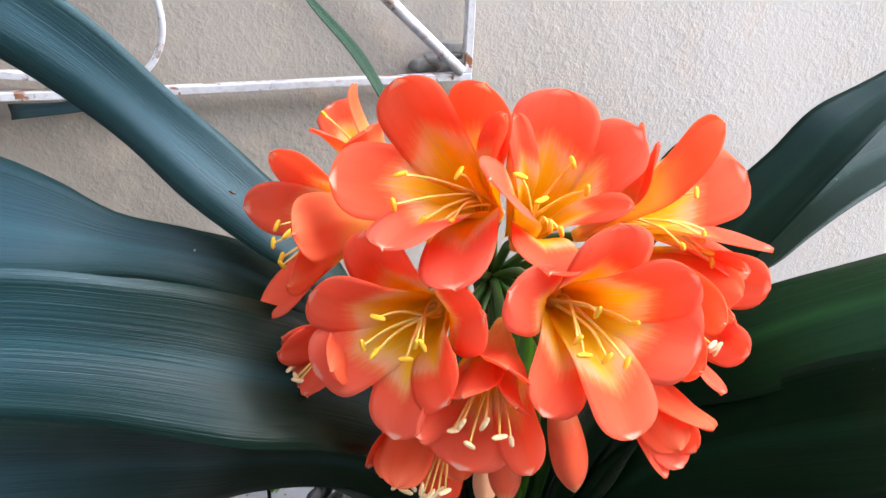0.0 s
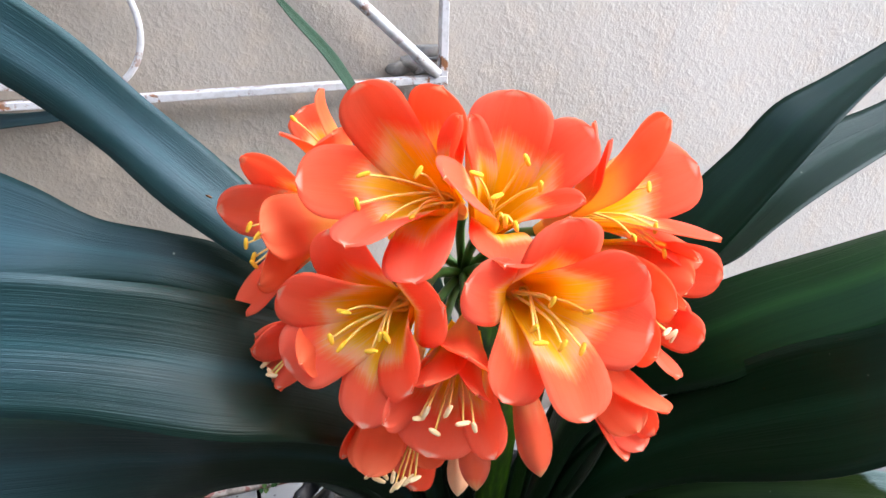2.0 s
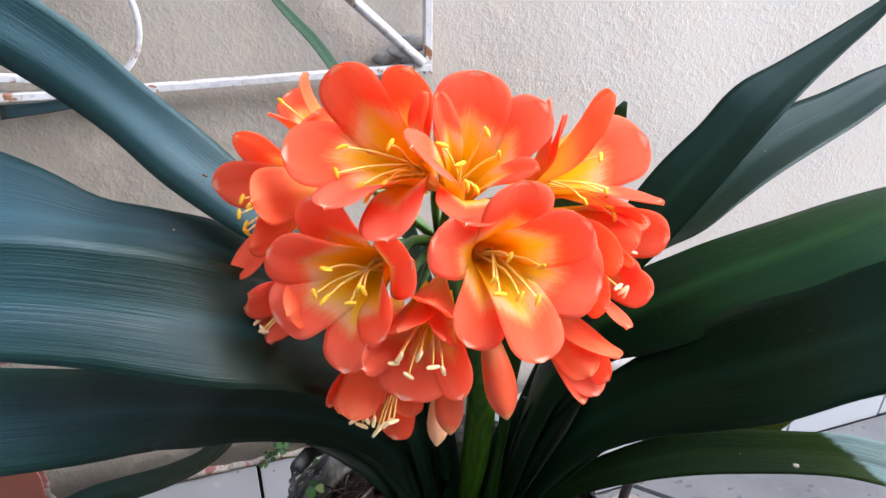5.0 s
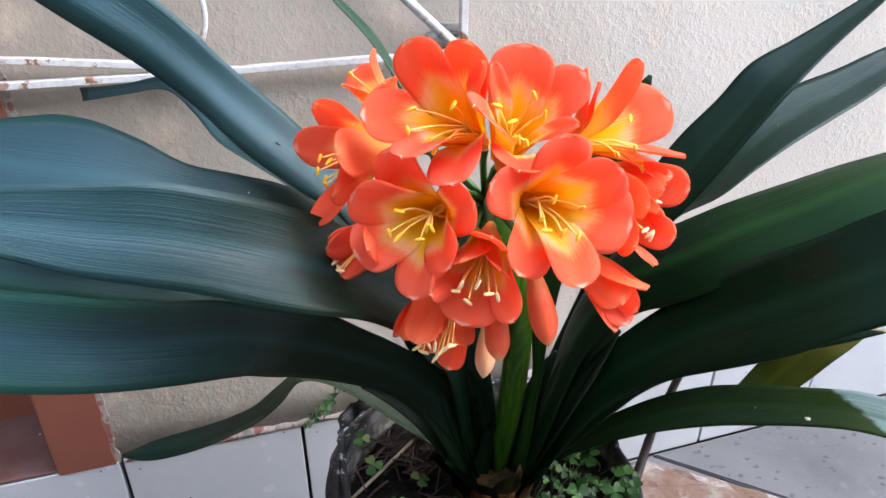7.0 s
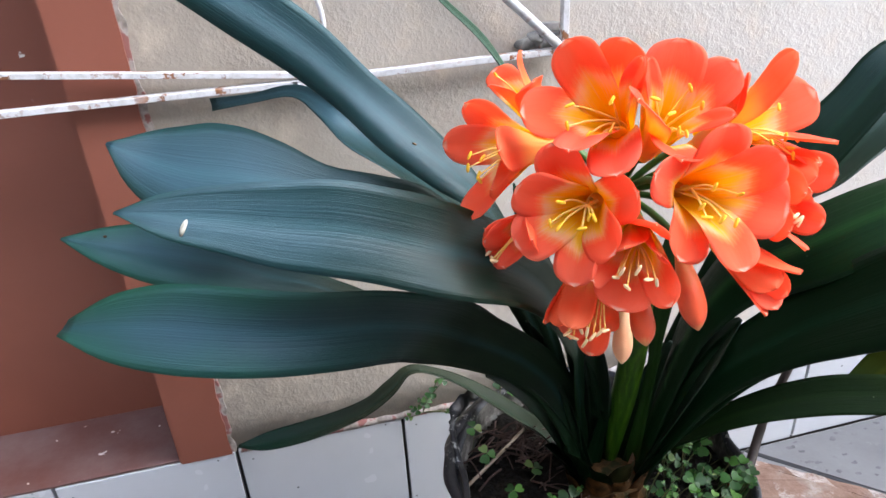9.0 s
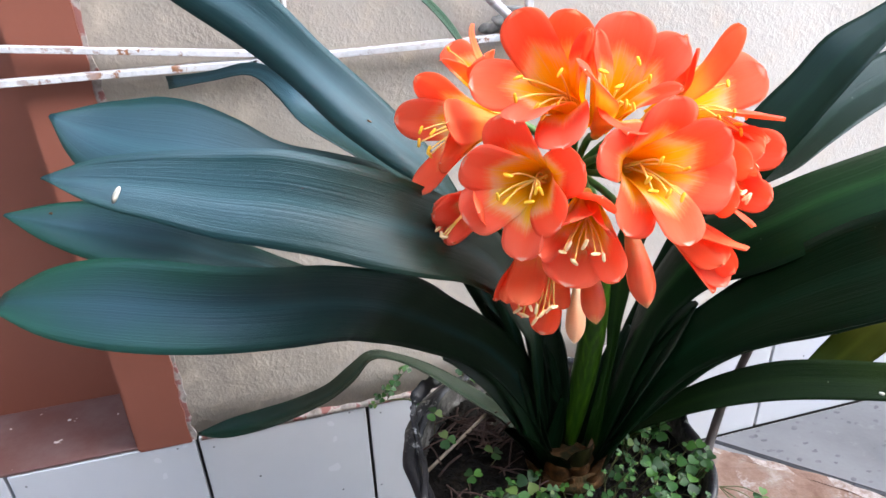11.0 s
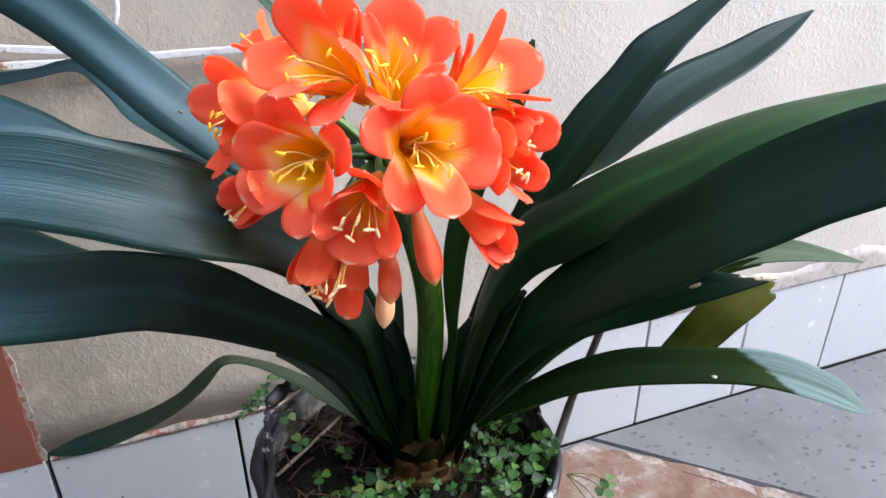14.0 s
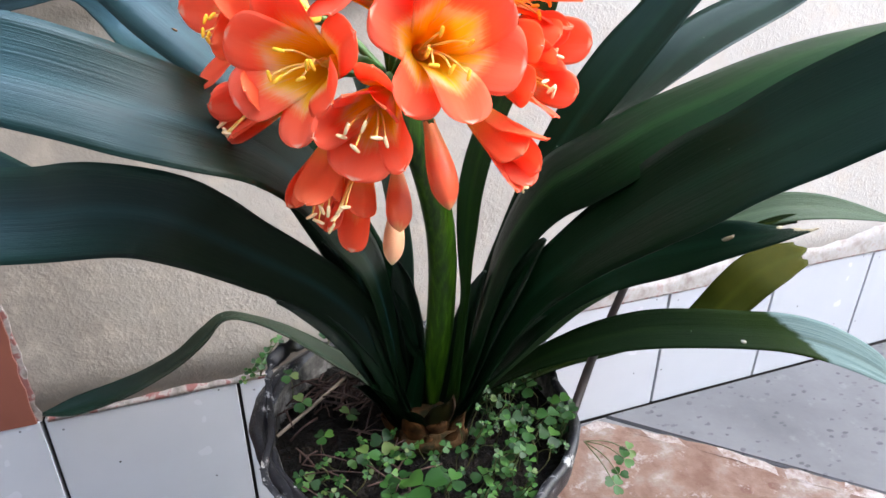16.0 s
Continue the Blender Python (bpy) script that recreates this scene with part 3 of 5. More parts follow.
for k in range(3):
    bmesh.ops.create_icosphere(bm, subdivisions=3, radius=1, matrix=Matrix.Translation((0.358 + 0.011 * k, 0.001, 0.6345 + 0.004 * (k % 2))) @ Matrix.Diagonal((0.011, 0.006, 0.0062, 1)))
for v in bm.verts:
    v.co += 0.003 * Vector((noise.noise(v.co * 120), noise.noise(v.co * 120 + Vector((9, 0, 0))), noise.noise(v.co * 120 + Vector((0, 9, 0)))))
box(bm, 0.371, 0.394, -0.006, 0.010, 0.6400, 0.6440, 0.0012)
box(bm, 0.374, 0.394, -0.004, 0.010, 0.6440, 0.6530, 0.0015)
part("wall_bracket", bm, plain("grimy_iron", (0.03, 0.028, 0.025), (0.30, 0.29, 0.27), 70, 0.8, 0.6), grille, "grimy bracket let into the wall")


# ---- plant ----
plant = tagged(new("clivia_plant"), "clivia with dark strap leaves and an orange flower head", "plant")
plant.location = (0, 0, 0)


def leaf(rows, material, label="", fold=0.15, ragged=0.0, second=None, second_from=2.0, seed=0, slant=0.0, curl=0.0):
    """A strap leaf: rows of the midrib x, y, z and of the way from it to the inner margin, from its foot to its tip."""
    n, c = 60, 10
    rng = random.Random(seed)
    path = smoothed(rows, n)
    bm = bmesh.new()
    uv = bm.loops.layers.uv.new("UVMap")
    pts = [Vector(p[:3]) for p in path]
    tears = [min(1, max(0, 0.5 + 0.9 * noise.noise((j * 0.37, seed * 1.7, 0.5)) + rng.uniform(-0.08, 0.08))) for j in range(c + 1)]
    length = sum((b - a).length for a, b in zip(pts, pts[1:]))
    top, low, face = [], [], Vector((0, -0.6, 0.8))
    for i, p in enumerate(pts):
        t = (pts[min(i + 1, n - 1)] - pts[max(i - 1, 0)]).normalized()
        w = Vector(path[i][3:])
        w = w - w.dot(t) * t
        h = max(w.length, 0.0006)
        w = w.normalized()
        nrm = t.cross(w).normalized()
        nrm = -nrm if nrm.dot(face) < 0 else nrm
        face = nrm
        s = i / (n - 1)
        pleat = 0.00018 * min(1, 3 * s) * min(1, h / 0.015)
        rt, rl = [], []
        for j in range(c + 1):
            u = 2 * j / c - 1
            bend = fold * h * (abs(u) ** 1.5 - 0.4) + pleat * math.cos(u * 9 + seed)
            if u < -0.4:  # the lower margin rolls back
                bend -= curl * h * ((-0.4 - u) / 0.6) ** 1.4
            push = (ragged * tears[j] + slant * max(0, u + 0.35)) * max(0, (s - 0.85) / 0.15)
            q = p + w * h * u + nrm * bend - t * push
            thick = 0.0012 * (1 - 0.6 * u * u) + 0.0018 * max(0, 1 - 5 * s) * (1 - u * u)
            rt.append(bm.verts.new(q))
            rl.append(bm.verts.new(q - nrm * thick))
        top.append(rt), low.append(rl)

    def face(vs, uvs, slot):
        f = bm.faces.new(vs)
        f.material_index = slot
        for l, x in zip(f.loops, uvs):
            l[uv].uv = x

    for i in range(n - 1):
        for j in range(c):
            slot = 1 if second and i / (n - 1) > second_from else 0
            corner = [(j / c, length * i / n), ((j + 1) / c, length * i / n), ((j + 1) / c, length * (i + 1) / n), (j / c, length * (i + 1) / n)]
            a = (top[i][j], top[i][j + 1], top[i + 1][j + 1], top[i + 1][j])
            b = (low[i][j], low[i][j + 1], low[i + 1][j + 1], low[i + 1][j])
            face(a, corner, slot), face(b[::-1], corner[::-1], slot)
        for j in (0, c):
            q = (top[i][j], top[i + 1][j], low[i + 1][j], low[i][j])
            e = [(j / c, length * i / n), (j / c, length * (i + 1) / n)]
            face(q if j == 0 else q[::-1], [e[0], e[1], e[1], e[0]] if j == 0 else [e[0], e[1], e[1], e[0]][::-1], slot)
    for r in (0, n - 1):
        for j in range(c):
            q = (top[r][j], top[r][j + 1], low[r][j + 1], low[r][j])
            face(q, [(0.5, length * r / n)] * 4, 1 if second and r else 0)
    bmesh.ops.recalc_face_normals(bm, faces=bm.faces)
    return part("leaf", bm, [material, second] if second else material, plant, label)


leaf_a = leaf([(0.335, -0.225, 0.2721, 0.0078, 0.0055, 0.0011),
      (0.3279, -0.2258, 0.3253, 0.0061, 0.0047, 0.0011),
      (0.3175, -0.2266, 0.3727, 0.0054, 0.0047, 0.0014),
      (0.3062, -0.2274, 0.4162, 0.0051, 0.0052, 0.0015),
      (0.2949, -0.2281, 0.4567, 0.0049, 0.0059, 0.0016),
      (0.2817, -0.2276, 0.4932, 0.0046, 0.0069, 0.0016),
      (0.2684, -0.2268, 0.5263, 0.0046, 0.0082, 0.0015),
      (0.2546, -0.2243, 0.5554, 0.0053, 0.0098, 0.0016),
      (0.2397, -0.2201, 0.5797, 0.0069, 0.0113, 0.0026),
      (0.2222, -0.2142, 0.5976, 0.0097, 0.012, 0.0058),
      (0.1935, -0.2047, 0.6253, 0.0119, 0.0102, 0.0087),
      (0.1665, -0.1969, 0.6535, 0.0111, 0.0068, 0.0095),
      (0.1395, -0.1956, 0.6819, 0.0117, 0.0057, 0.0123),
      (0.1097, -0.1963, 0.7074, 0.0112, 0.0058, 0.0136),
      (0.0793, -0.1977, 0.7324, 0.0104, 0.0058, 0.013)],
     M_LEAF, "broad blue-green leaf rising steeply past the wall", seed=0, curl=0.45)
leaf_b = leaf([(0.339, -0.218, 0.272, 0.0071, 0.0071, 0.0002),
      (0.317, -0.198, 0.365, 0.004, 0.0044, 0.0001),
      (0.304, -0.189, 0.404, 0.0045, 0.0054, 0.0001),
      (0.293, -0.18, 0.442, 0.0051, 0.0063, 0.0001),
      (0.28, -0.171, 0.477, 0.0051, 0.0073, 0),
      (0.263, -0.159, 0.507, 0.007, 0.0102, -0.0001),
      (0.246, -0.147, 0.535, 0.0097, 0.0141, -0.0004),
      (0.223, -0.13, 0.555, 0.0099, 0.0139, -0.0002),
      (0.199, -0.113, 0.573, 0.0117, 0.0162, 0.0003),
      (0.175, -0.096, 0.592, 0.0132, 0.0147, 0.0031),
      (0.154, -0.081, 0.614, 0.0073, 0.0017, 0.0079),
      (0.129, -0.063, 0.627, 0.0012, 0.001, 0.0052),
      (0.094, -0.038, 0.619, -0.0003, 0.0008, 0.0041),
      (0.056, -0.011, 0.611, -0.0004, 0.0011, 0.0055)],
     M_LEAF, "dark leaf bent over with a cut end", seed=1)
leaf_c = leaf([(0.335, -0.223, 0.272, 0.0094, 0.0028, 0.0018),
      (0.322, -0.22, 0.337, 0.0038, 0.0013, 0.0008),
      (0.307, -0.218, 0.39, 0.0062, 0.0025, 0.0017),
      (0.293, -0.216, 0.439, 0.0081, 0.0041, 0.0027),
      (0.274, -0.214, 0.482, 0.0083, 0.0048, 0.0036),
      (0.255, -0.211, 0.52, 0.0083, 0.0063, 0.0049),
      (0.2292, -0.2089, 0.5483, 0.0064, 0.0069, 0.0055),
      (0.2014, -0.2065, 0.57, 0.0069, 0.0106, 0.0088),
      (0.1706, -0.2034, 0.5821, 0.0046, 0.011, 0.0092),
      (0.1384, -0.1989, 0.5897, 0.0052, 0.0126, 0.0106),
      (0.1092, -0.1974, 0.5987, 0.0091, 0.0206, 0.0171),
      (0.081, -0.1951, 0.6061, 0.0095, 0.0263, 0.0222),
      (0.0527, -0.1911, 0.6122, 0.0075, 0.0261, 0.0221),
      (0.026, -0.183, 0.6215, 0.0056, 0.0165, 0.0139),
      (0.005, -0.177, 0.632, 0.0003, 0.0007, 0.0005)],
     M_LEAF, "broad blue-green leaf with a pointed tip", seed=2, curl=0.3)
leaf_d = leaf([(0.340, -0.2189, 0.2724, 0.0047, 0.0066, 0.0038),
      (0.3299, -0.2224, 0.3475, 0.0059, 0.0069, 0.0043),
      (0.3184, -0.2341, 0.4086, 0.0071, 0.0083, 0.0052),
      (0.3029, -0.2602, 0.4631, 0.0074, 0.0112, 0.0068),
      (0.2782, -0.2933, 0.5103, 0.0069, 0.016, 0.009),
      (0.2561, -0.3074, 0.5486, 0.0052, 0.0202, 0.0116),
      (0.23, -0.3183, 0.574, 0.0031, 0.0236, 0.0127),
      (0.2039, -0.3239, 0.5886, 0.0054, 0.0224, 0.0156),
      (0.1796, -0.3246, 0.5994, 0.0068, 0.0175, 0.0187),
      (0.1574, -0.3284, 0.6099, 0.0067, 0.0124, 0.0202),
      (0.1346, -0.3333, 0.6198, 0.0057, 0.01, 0.0206),
      (0.1105, -0.3368, 0.6272, 0.0043, 0.0093, 0.0179),
      (0.0863, -0.3391, 0.635, 0.003, 0.0082, 0.0132),
      (0.0624, -0.3404, 0.6412, 0.0016, 0.0065, 0.0078),
      (0.0427, -0.3398, 0.6456, 0, 0.0011, -0.0002)],
     M_LEAF, "broad glossy blue-green leaf with a pale spot", seed=3, curl=0.12)
leaf_e = leaf([(0.335, -0.223, 0.272, 0.0026, 0.0143, -0.0002),
      (0.298, -0.215, 0.371, 0.0041, 0.0139, 0.0007),
      (0.269, -0.21, 0.406, 0.0038, 0.0139, 0.0014),
      (0.239, -0.205, 0.433, 0.0038, 0.0139, 0.0016),
      (0.2087, -0.1977, 0.4567, 0.0044, 0.0086, 0.0045),
      (0.178, -0.1919, 0.4741, 0.0037, 0.0079, 0.0042),
      (0.148, -0.1869, 0.4921, 0.0038, 0.0081, 0.0044),
      (0.1189, -0.1817, 0.5072, 0.0036, 0.0088, 0.0048),
      (0.0894, -0.1745, 0.517, 0.0053, 0.0135, 0.0078),
      (0.0618, -0.1682, 0.5288, 0.0068, 0.0186, 0.0107),
      (0.0329, -0.1626, 0.5371, 0.0075, 0.021, 0.0121),
      (0.0043, -0.1595, 0.546, 0.007, 0.0185, 0.0105),
      (-0.0226, -0.1578, 0.5547, 0.0042, 0.0117, 0.0066),
      (-0.048, -0.155, 0.562, 0.0003, 0.0007, 0.0004)],
     M_TIPGREEN, "narrower green leaf with a rounded tip", seed=4, curl=0.3)
leaf_f = leaf([(0.3389, -0.2235, 0.274, 0.0075, 0.013, 0.0024),
      (0.3225, -0.2264, 0.3416, 0.0126, 0.0074, 0.0043),
      (0.3019, -0.2301, 0.3939, 0.0148, 0.0022, 0.0081),
      (0.2723, -0.2409, 0.4369, 0.0168, -0.0024, 0.0125),
      (0.2417, -0.258, 0.4699, 0.0184, -0.0021, 0.0154),
      (0.2158, -0.2793, 0.4992, 0.018, 0.0007, 0.0161),
      (0.1967, -0.3012, 0.5234, 0.0178, 0.0008, 0.0185),
      (0.1779, -0.3161, 0.5403, 0.0147, -0.0055, 0.0244),
      (0.1538, -0.3164, 0.5468, 0.0029, -0.0012, 0.0262),
      (0.1273, -0.3104, 0.5459, 0.0019, 0.0076, 0.0221),
      (0.0975, -0.3061, 0.548, 0.0042, 0.0133, 0.0194),
      (0.067, -0.3019, 0.5533, 0.0059, 0.017, 0.0178),
      (0.0369, -0.2964, 0.5591, 0.0061, 0.0179, 0.016),
      (0.0092, -0.2912, 0.5625, 0.0044, 0.0146, 0.0107),
      (-0.0147, -0.2857, 0.5633, 0.0018, 0.0069, 0.0003)],
     M_TIPGREEN, "long glossy ribbed leaf sagging in the middle", seed=5, curl=0.1)
leaf_g = leaf([(0.3393, -0.2187, 0.2723, 0.0057, 0.0067, -0.0035),
      (0.3148, -0.1829, 0.301, 0.0067, 0.0066, -0.0036),
      (0.297, -0.157, 0.3069, 0.008, 0.0078, -0.0023),
      (0.2739, -0.1356, 0.3184, 0.0063, 0.0091, -0.0016),
      (0.2498, -0.1197, 0.3319, 0.0039, 0.0082, -0.001),
      (0.2239, -0.1085, 0.3437, 0.0019, 0.0065, -0.0007),
      (0.1991, -0.1031, 0.3485, 0.0001, 0.0064, 0.0015),
      (0.1789, -0.1053, 0.3332, -0.0022, 0.0079, 0.0032),
      (0.1568, -0.1008, 0.3129, -0.0003, 0.0081, 0.0041),
      (0.1323, -0.0858, 0.291, 0.0016, 0.0088, 0.005),
      (0.1056, -0.0658, 0.2677, 0.0028, 0.0102, 0.0054),
      (0.074, -0.0466, 0.2474, 0.0031, 0.011, 0.0055),
      (0.0395, -0.0287, 0.2308, 0.0027, 0.009, 0.0048),
      (0.0055, -0.0097, 0.2167, 0.0004, 0.0013, 0.0008)],
     M_FOLDED, "narrow dark leaf folded and drooping over the tiles", seed=6, fold=0.5)
leaf_h = leaf([(0.345, -0.2151, 0.2725, 0.0013, 0.0094, -0.001),
      (0.3439, -0.2063, 0.3511, -0.0009, 0.0087, -0.0009),
      (0.3428, -0.2028, 0.3963, -0.0052, 0.0082, -0.0006),
      (0.3432, -0.2004, 0.4393, -0.0044, 0.011, -0.0016),
      (0.34, -0.1924, 0.4767, -0.0046, 0.0115, -0.0034),
      (0.3362, -0.1822, 0.5104, -0.0039, 0.0113, -0.005),
      (0.331, -0.1676, 0.54, -0.0027, 0.0107, -0.0062),
      (0.3252, -0.1521, 0.5675, -0.0011, 0.0099, -0.0068),
      (0.318, -0.1332, 0.592, 0.0013, 0.0087, -0.0067),
      (0.3093, -0.1131, 0.6152, 0.0038, 0.008, -0.0058),
      (0.3012, -0.0916, 0.6383, 0.0063, 0.0067, -0.0041),
      (0.2894, -0.0672, 0.6597, 0.0066, 0.0053, -0.0021),
      (0.2731, -0.0405, 0.6792, 0.0051, 0.0037, -0.0008),
      (0.2564, -0.0125, 0.6993, 0.0013, 0.0007, 0.0002)],
     M_PALELEAF, "thin grey-green leaf seen from its edge", seed=7)
leaf_i = leaf([(0.3723, -0.2322, 0.2725, -0.0027, 0.0089, 0.0008),
      (0.3769, -0.2376, 0.3457, -0.0018, 0.0061, 0.0005),
      (0.3794, -0.2385, 0.3806, -0.0017, 0.0047, 0.0003),
      (0.3816, -0.2402, 0.413, -0.002, 0.0045, 0.0002),
      (0.3812, -0.2405, 0.4429, -0.0039, 0.0052, 0.0001),
      (0.3817, -0.2412, 0.4711, -0.0058, 0.0065, 0.0004),
      (0.383, -0.2427, 0.4981, -0.0062, 0.0077, 0.0013),
      (0.3865, -0.246, 0.5236, -0.0059, 0.0082, 0.0024),
      (0.3922, -0.2502, 0.5473, -0.0053, 0.0083, 0.0029),
      (0.3988, -0.2547, 0.5705, -0.0049, 0.0083, 0.0032),
      (0.4066, -0.2595, 0.5931, -0.0051, 0.0086, 0.0036),
      (0.414, -0.2645, 0.6149, -0.0053, 0.0089, 0.0035),
      (0.4194, -0.2688, 0.6367, -0.0053, 0.0081, 0.0029),
      (0.4255, -0.2724, 0.6577, -0.0007, 0.0009, 0.0004)],
     M_YOUNG, "narrow upright green leaf with a cut end", seed=8)
leaf_j = leaf([(0.375, -0.225, 0.2725, 0.0014, 0.0141, -0.0003),
      (0.3939, -0.2253, 0.354, -0.0002, 0.0122, 0),
      (0.4065, -0.225, 0.4057, -0.0015, 0.0101, 0.0005),
      (0.4221, -0.2263, 0.4507, -0.0017, 0.0099, 0.0008),
      (0.4402, -0.2273, 0.4913, -0.003, 0.011, 0.0021),
      (0.4618, -0.2308, 0.5262, -0.0056, 0.0139, 0.0046),
      (0.4842, -0.233, 0.5585, -0.0079, 0.0172, 0.0064),
      (0.5078, -0.2336, 0.5875, -0.0075, 0.0186, 0.0069),
      (0.5332, -0.2336, 0.614, -0.0061, 0.018, 0.0057),
      (0.5568, -0.232, 0.6381, -0.0055, 0.0176, 0.0062),
      (0.5854, -0.2299, 0.6557, -0.0029, 0.0139, 0.0041),
      (0.6144, -0.2284, 0.6732, -0.0018, 0.0101, 0.0026),
      (0.6423, -0.228, 0.6912, -0.0012, 0.0065, 0.0016),
      (0.6661, -0.2278, 0.7108, 0, 0.0007, 0)],
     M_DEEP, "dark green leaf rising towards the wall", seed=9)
leaf_k = leaf([(0.375, -0.2249, 0.2725, 0.0051, 0.0133, -0.0014),
      (0.3982, -0.2261, 0.3474, 0.0023, 0.0132, -0.0003),
      (0.4114, -0.2288, 0.3953, -0.0004, 0.0126, 0.0007),
      (0.4238, -0.2295, 0.441, -0.002, 0.0126, 0.0014),
      (0.4395, -0.2311, 0.4811, -0.0011, 0.013, 0.0013),
      (0.4609, -0.2327, 0.5129, 0.0012, 0.0123, -0.0004),
      (0.4867, -0.2335, 0.5372, 0.002, 0.0129, -0.0027),
      (0.5177, -0.2327, 0.5524, -0.0022, 0.0159, -0.0015),
      (0.5519, -0.2203, 0.5688, -0.0067, 0.0175, 0.0015),
      (0.588, -0.2085, 0.5873, -0.0082, 0.0209, 0.006),
      (0.6313, -0.2011, 0.6034, -0.0061, 0.0214, 0.0079),
      (0.6772, -0.1979, 0.6181, -0.0042, 0.0175, 0.0071),
      (0.7212, -0.1948, 0.637, -0.0032, 0.0117, 0.0053),
      (0.7646, -0.1908, 0.6556, -0.0002, 0.0011, 0.0003)],
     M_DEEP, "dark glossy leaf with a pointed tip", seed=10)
leaf_l = leaf([(0.3719, -0.2306, 0.2727, 0.0047, 0.013, 0),
      (0.3898, -0.2371, 0.3483, 0.0032, 0.0141, 0.0001),
      (0.402, -0.2388, 0.4016, 0.0017, 0.0156, 0.0002),
      (0.4128, -0.2409, 0.4419, 0.0007, 0.0181, 0.0022),
      (0.4262, -0.2485, 0.4754, 0.0002, 0.0217, 0.0064),
      (0.4393, -0.2605, 0.5032, 0.0022, 0.0238, 0.0131),
      (0.4526, -0.2792, 0.5217, 0.0072, 0.0236, 0.0161),
      (0.4674, -0.2959, 0.5399, 0.008, 0.0265, 0.0138),
      (0.4868, -0.3077, 0.5565, 0.0069, 0.0266, 0.0113),
      (0.5197, -0.3251, 0.5772, 0.0067, 0.0273, 0.009),
      (0.5535, -0.337, 0.5958, 0.0063, 0.0277, 0.0047),
      (0.5898, -0.3463, 0.6089, 0.0062, 0.0267, 0.0023),
      (0.6285, -0.3558, 0.6155, 0.0057, 0.0239, 0.0034),
      (0.6672, -0.3658, 0.6218, 0.0045, 0.0192, 0.0042)],
     M_MID, "long arching green leaf with a pale streak", seed=11)
leaf_m = leaf([(0.369, -0.2335, 0.2728, 0.0044, 0.0131, 0.0024),
      (0.3911, -0.2547, 0.3477, 0.0022, 0.0145, 0.0033),
      (0.4069, -0.2678, 0.3966, 0.0003, 0.0163, 0.0049),
      (0.4204, -0.2803, 0.4308, 0.0002, 0.018, 0.0084),
      (0.4344, -0.2976, 0.4593, 0.0025, 0.0192, 0.0119),
      (0.446, -0.3159, 0.4842, 0.0061, 0.0208, 0.015),
      (0.4552, -0.335, 0.5061, 0.0095, 0.0228, 0.0175),
      (0.4631, -0.3528, 0.5253, 0.0111, 0.0247, 0.0185),
      (0.4717, -0.3686, 0.5414, 0.0095, 0.0262, 0.0177),
      (0.4879, -0.3859, 0.5606, 0.0056, 0.0243, 0.0164),
      (0.506, -0.4021, 0.5791, 0.0031, 0.0233, 0.0185),
      (0.5234, -0.4199, 0.5973, 0.0021, 0.0204, 0.02),
      (0.5407, -0.4394, 0.6132, 0.0015, 0.018, 0.0208),
      (0.5579, -0.4592, 0.6284, 0.0003, 0.0149, 0.0187)],
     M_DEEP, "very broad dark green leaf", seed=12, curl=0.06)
leaf_n = leaf([(0.374, -0.2291, 0.2724, 0.008, 0.0121, -0.0009),
      (0.3938, -0.2387, 0.3192, 0.0052, 0.013, 0.0002),
      (0.4114, -0.2451, 0.3436, 0.0023, 0.0135, 0.0016),
      (0.4283, -0.2503, 0.367, 0.0004, 0.0134, 0.0026),
      (0.4451, -0.2547, 0.388, -0.0015, 0.0122, 0.0044),
      (0.4633, -0.2593, 0.4041, -0.0013, 0.0113, 0.0058),
      (0.4819, -0.2636, 0.4189, -0.0009, 0.013, 0.009),
      (0.5019, -0.268, 0.4294, 0.0005, 0.0147, 0.0123),
      (0.5216, -0.2754, 0.4398, 0.002, 0.0161, 0.0151),
      (0.5396, -0.2865, 0.4476, 0.0026, 0.015, 0.0145),
      (0.5569, -0.2992, 0.456, 0.0033, 0.013, 0.0122),
      (0.5738, -0.3143, 0.4642, 0.0042, 0.0105, 0.0083),
      (0.5908, -0.3293, 0.4725, 0.005, 0.0089, 0.0039),
      (0.6094, -0.3443, 0.4819, 0.0058, 0.007, -0.0006)],
     M_DEEP, "dark leaf with a torn brown-edged end", seed=13, ragged=0.014, slant=0.010, second=M_TORN, second_from=0.975)
leaf_o = leaf([(0.375, -0.224, 0.272, 0.0026, 0.0124, -0.0071),
      (0.411, -0.223, 0.287, 0.0019, 0.0124, -0.0073),
      (0.439, -0.221, 0.294, 0.001, 0.0125, -0.0073),
      (0.467, -0.22, 0.3, 0.0008, 0.0126, -0.0071),
      (0.497, -0.219, 0.304, -0.0003, 0.0031, 0.0017),
      (0.53, -0.217, 0.305, -0.0003, 0.0048, 0.0029),
      (0.564, -0.216, 0.306, 0, 0.0055, 0.0035),
      (0.601, -0.214, 0.301, 0, 0.006, 0.0039),
      (0.637, -0.213, 0.302, -0.002, 0.0136, 0.0062),
      (0.665, -0.211, 0.315, -0.0047, 0.0188, 0.0059),
      (0.69, -0.21, 0.334, -0.0087, 0.0178, 0.0111),
      (0.716, -0.209, 0.352, -0.0067, 0.0184, 0.0128),
      (0.75, -0.207, 0.361, -0.0033, 0.0166, 0.0123),
      (0.788, -0.206, 0.367, -0.0016, 0.0111, 0.0083)],
     M_OLIVE, "yellowing olive leaf with a torn end", seed=14, ragged=0.022)
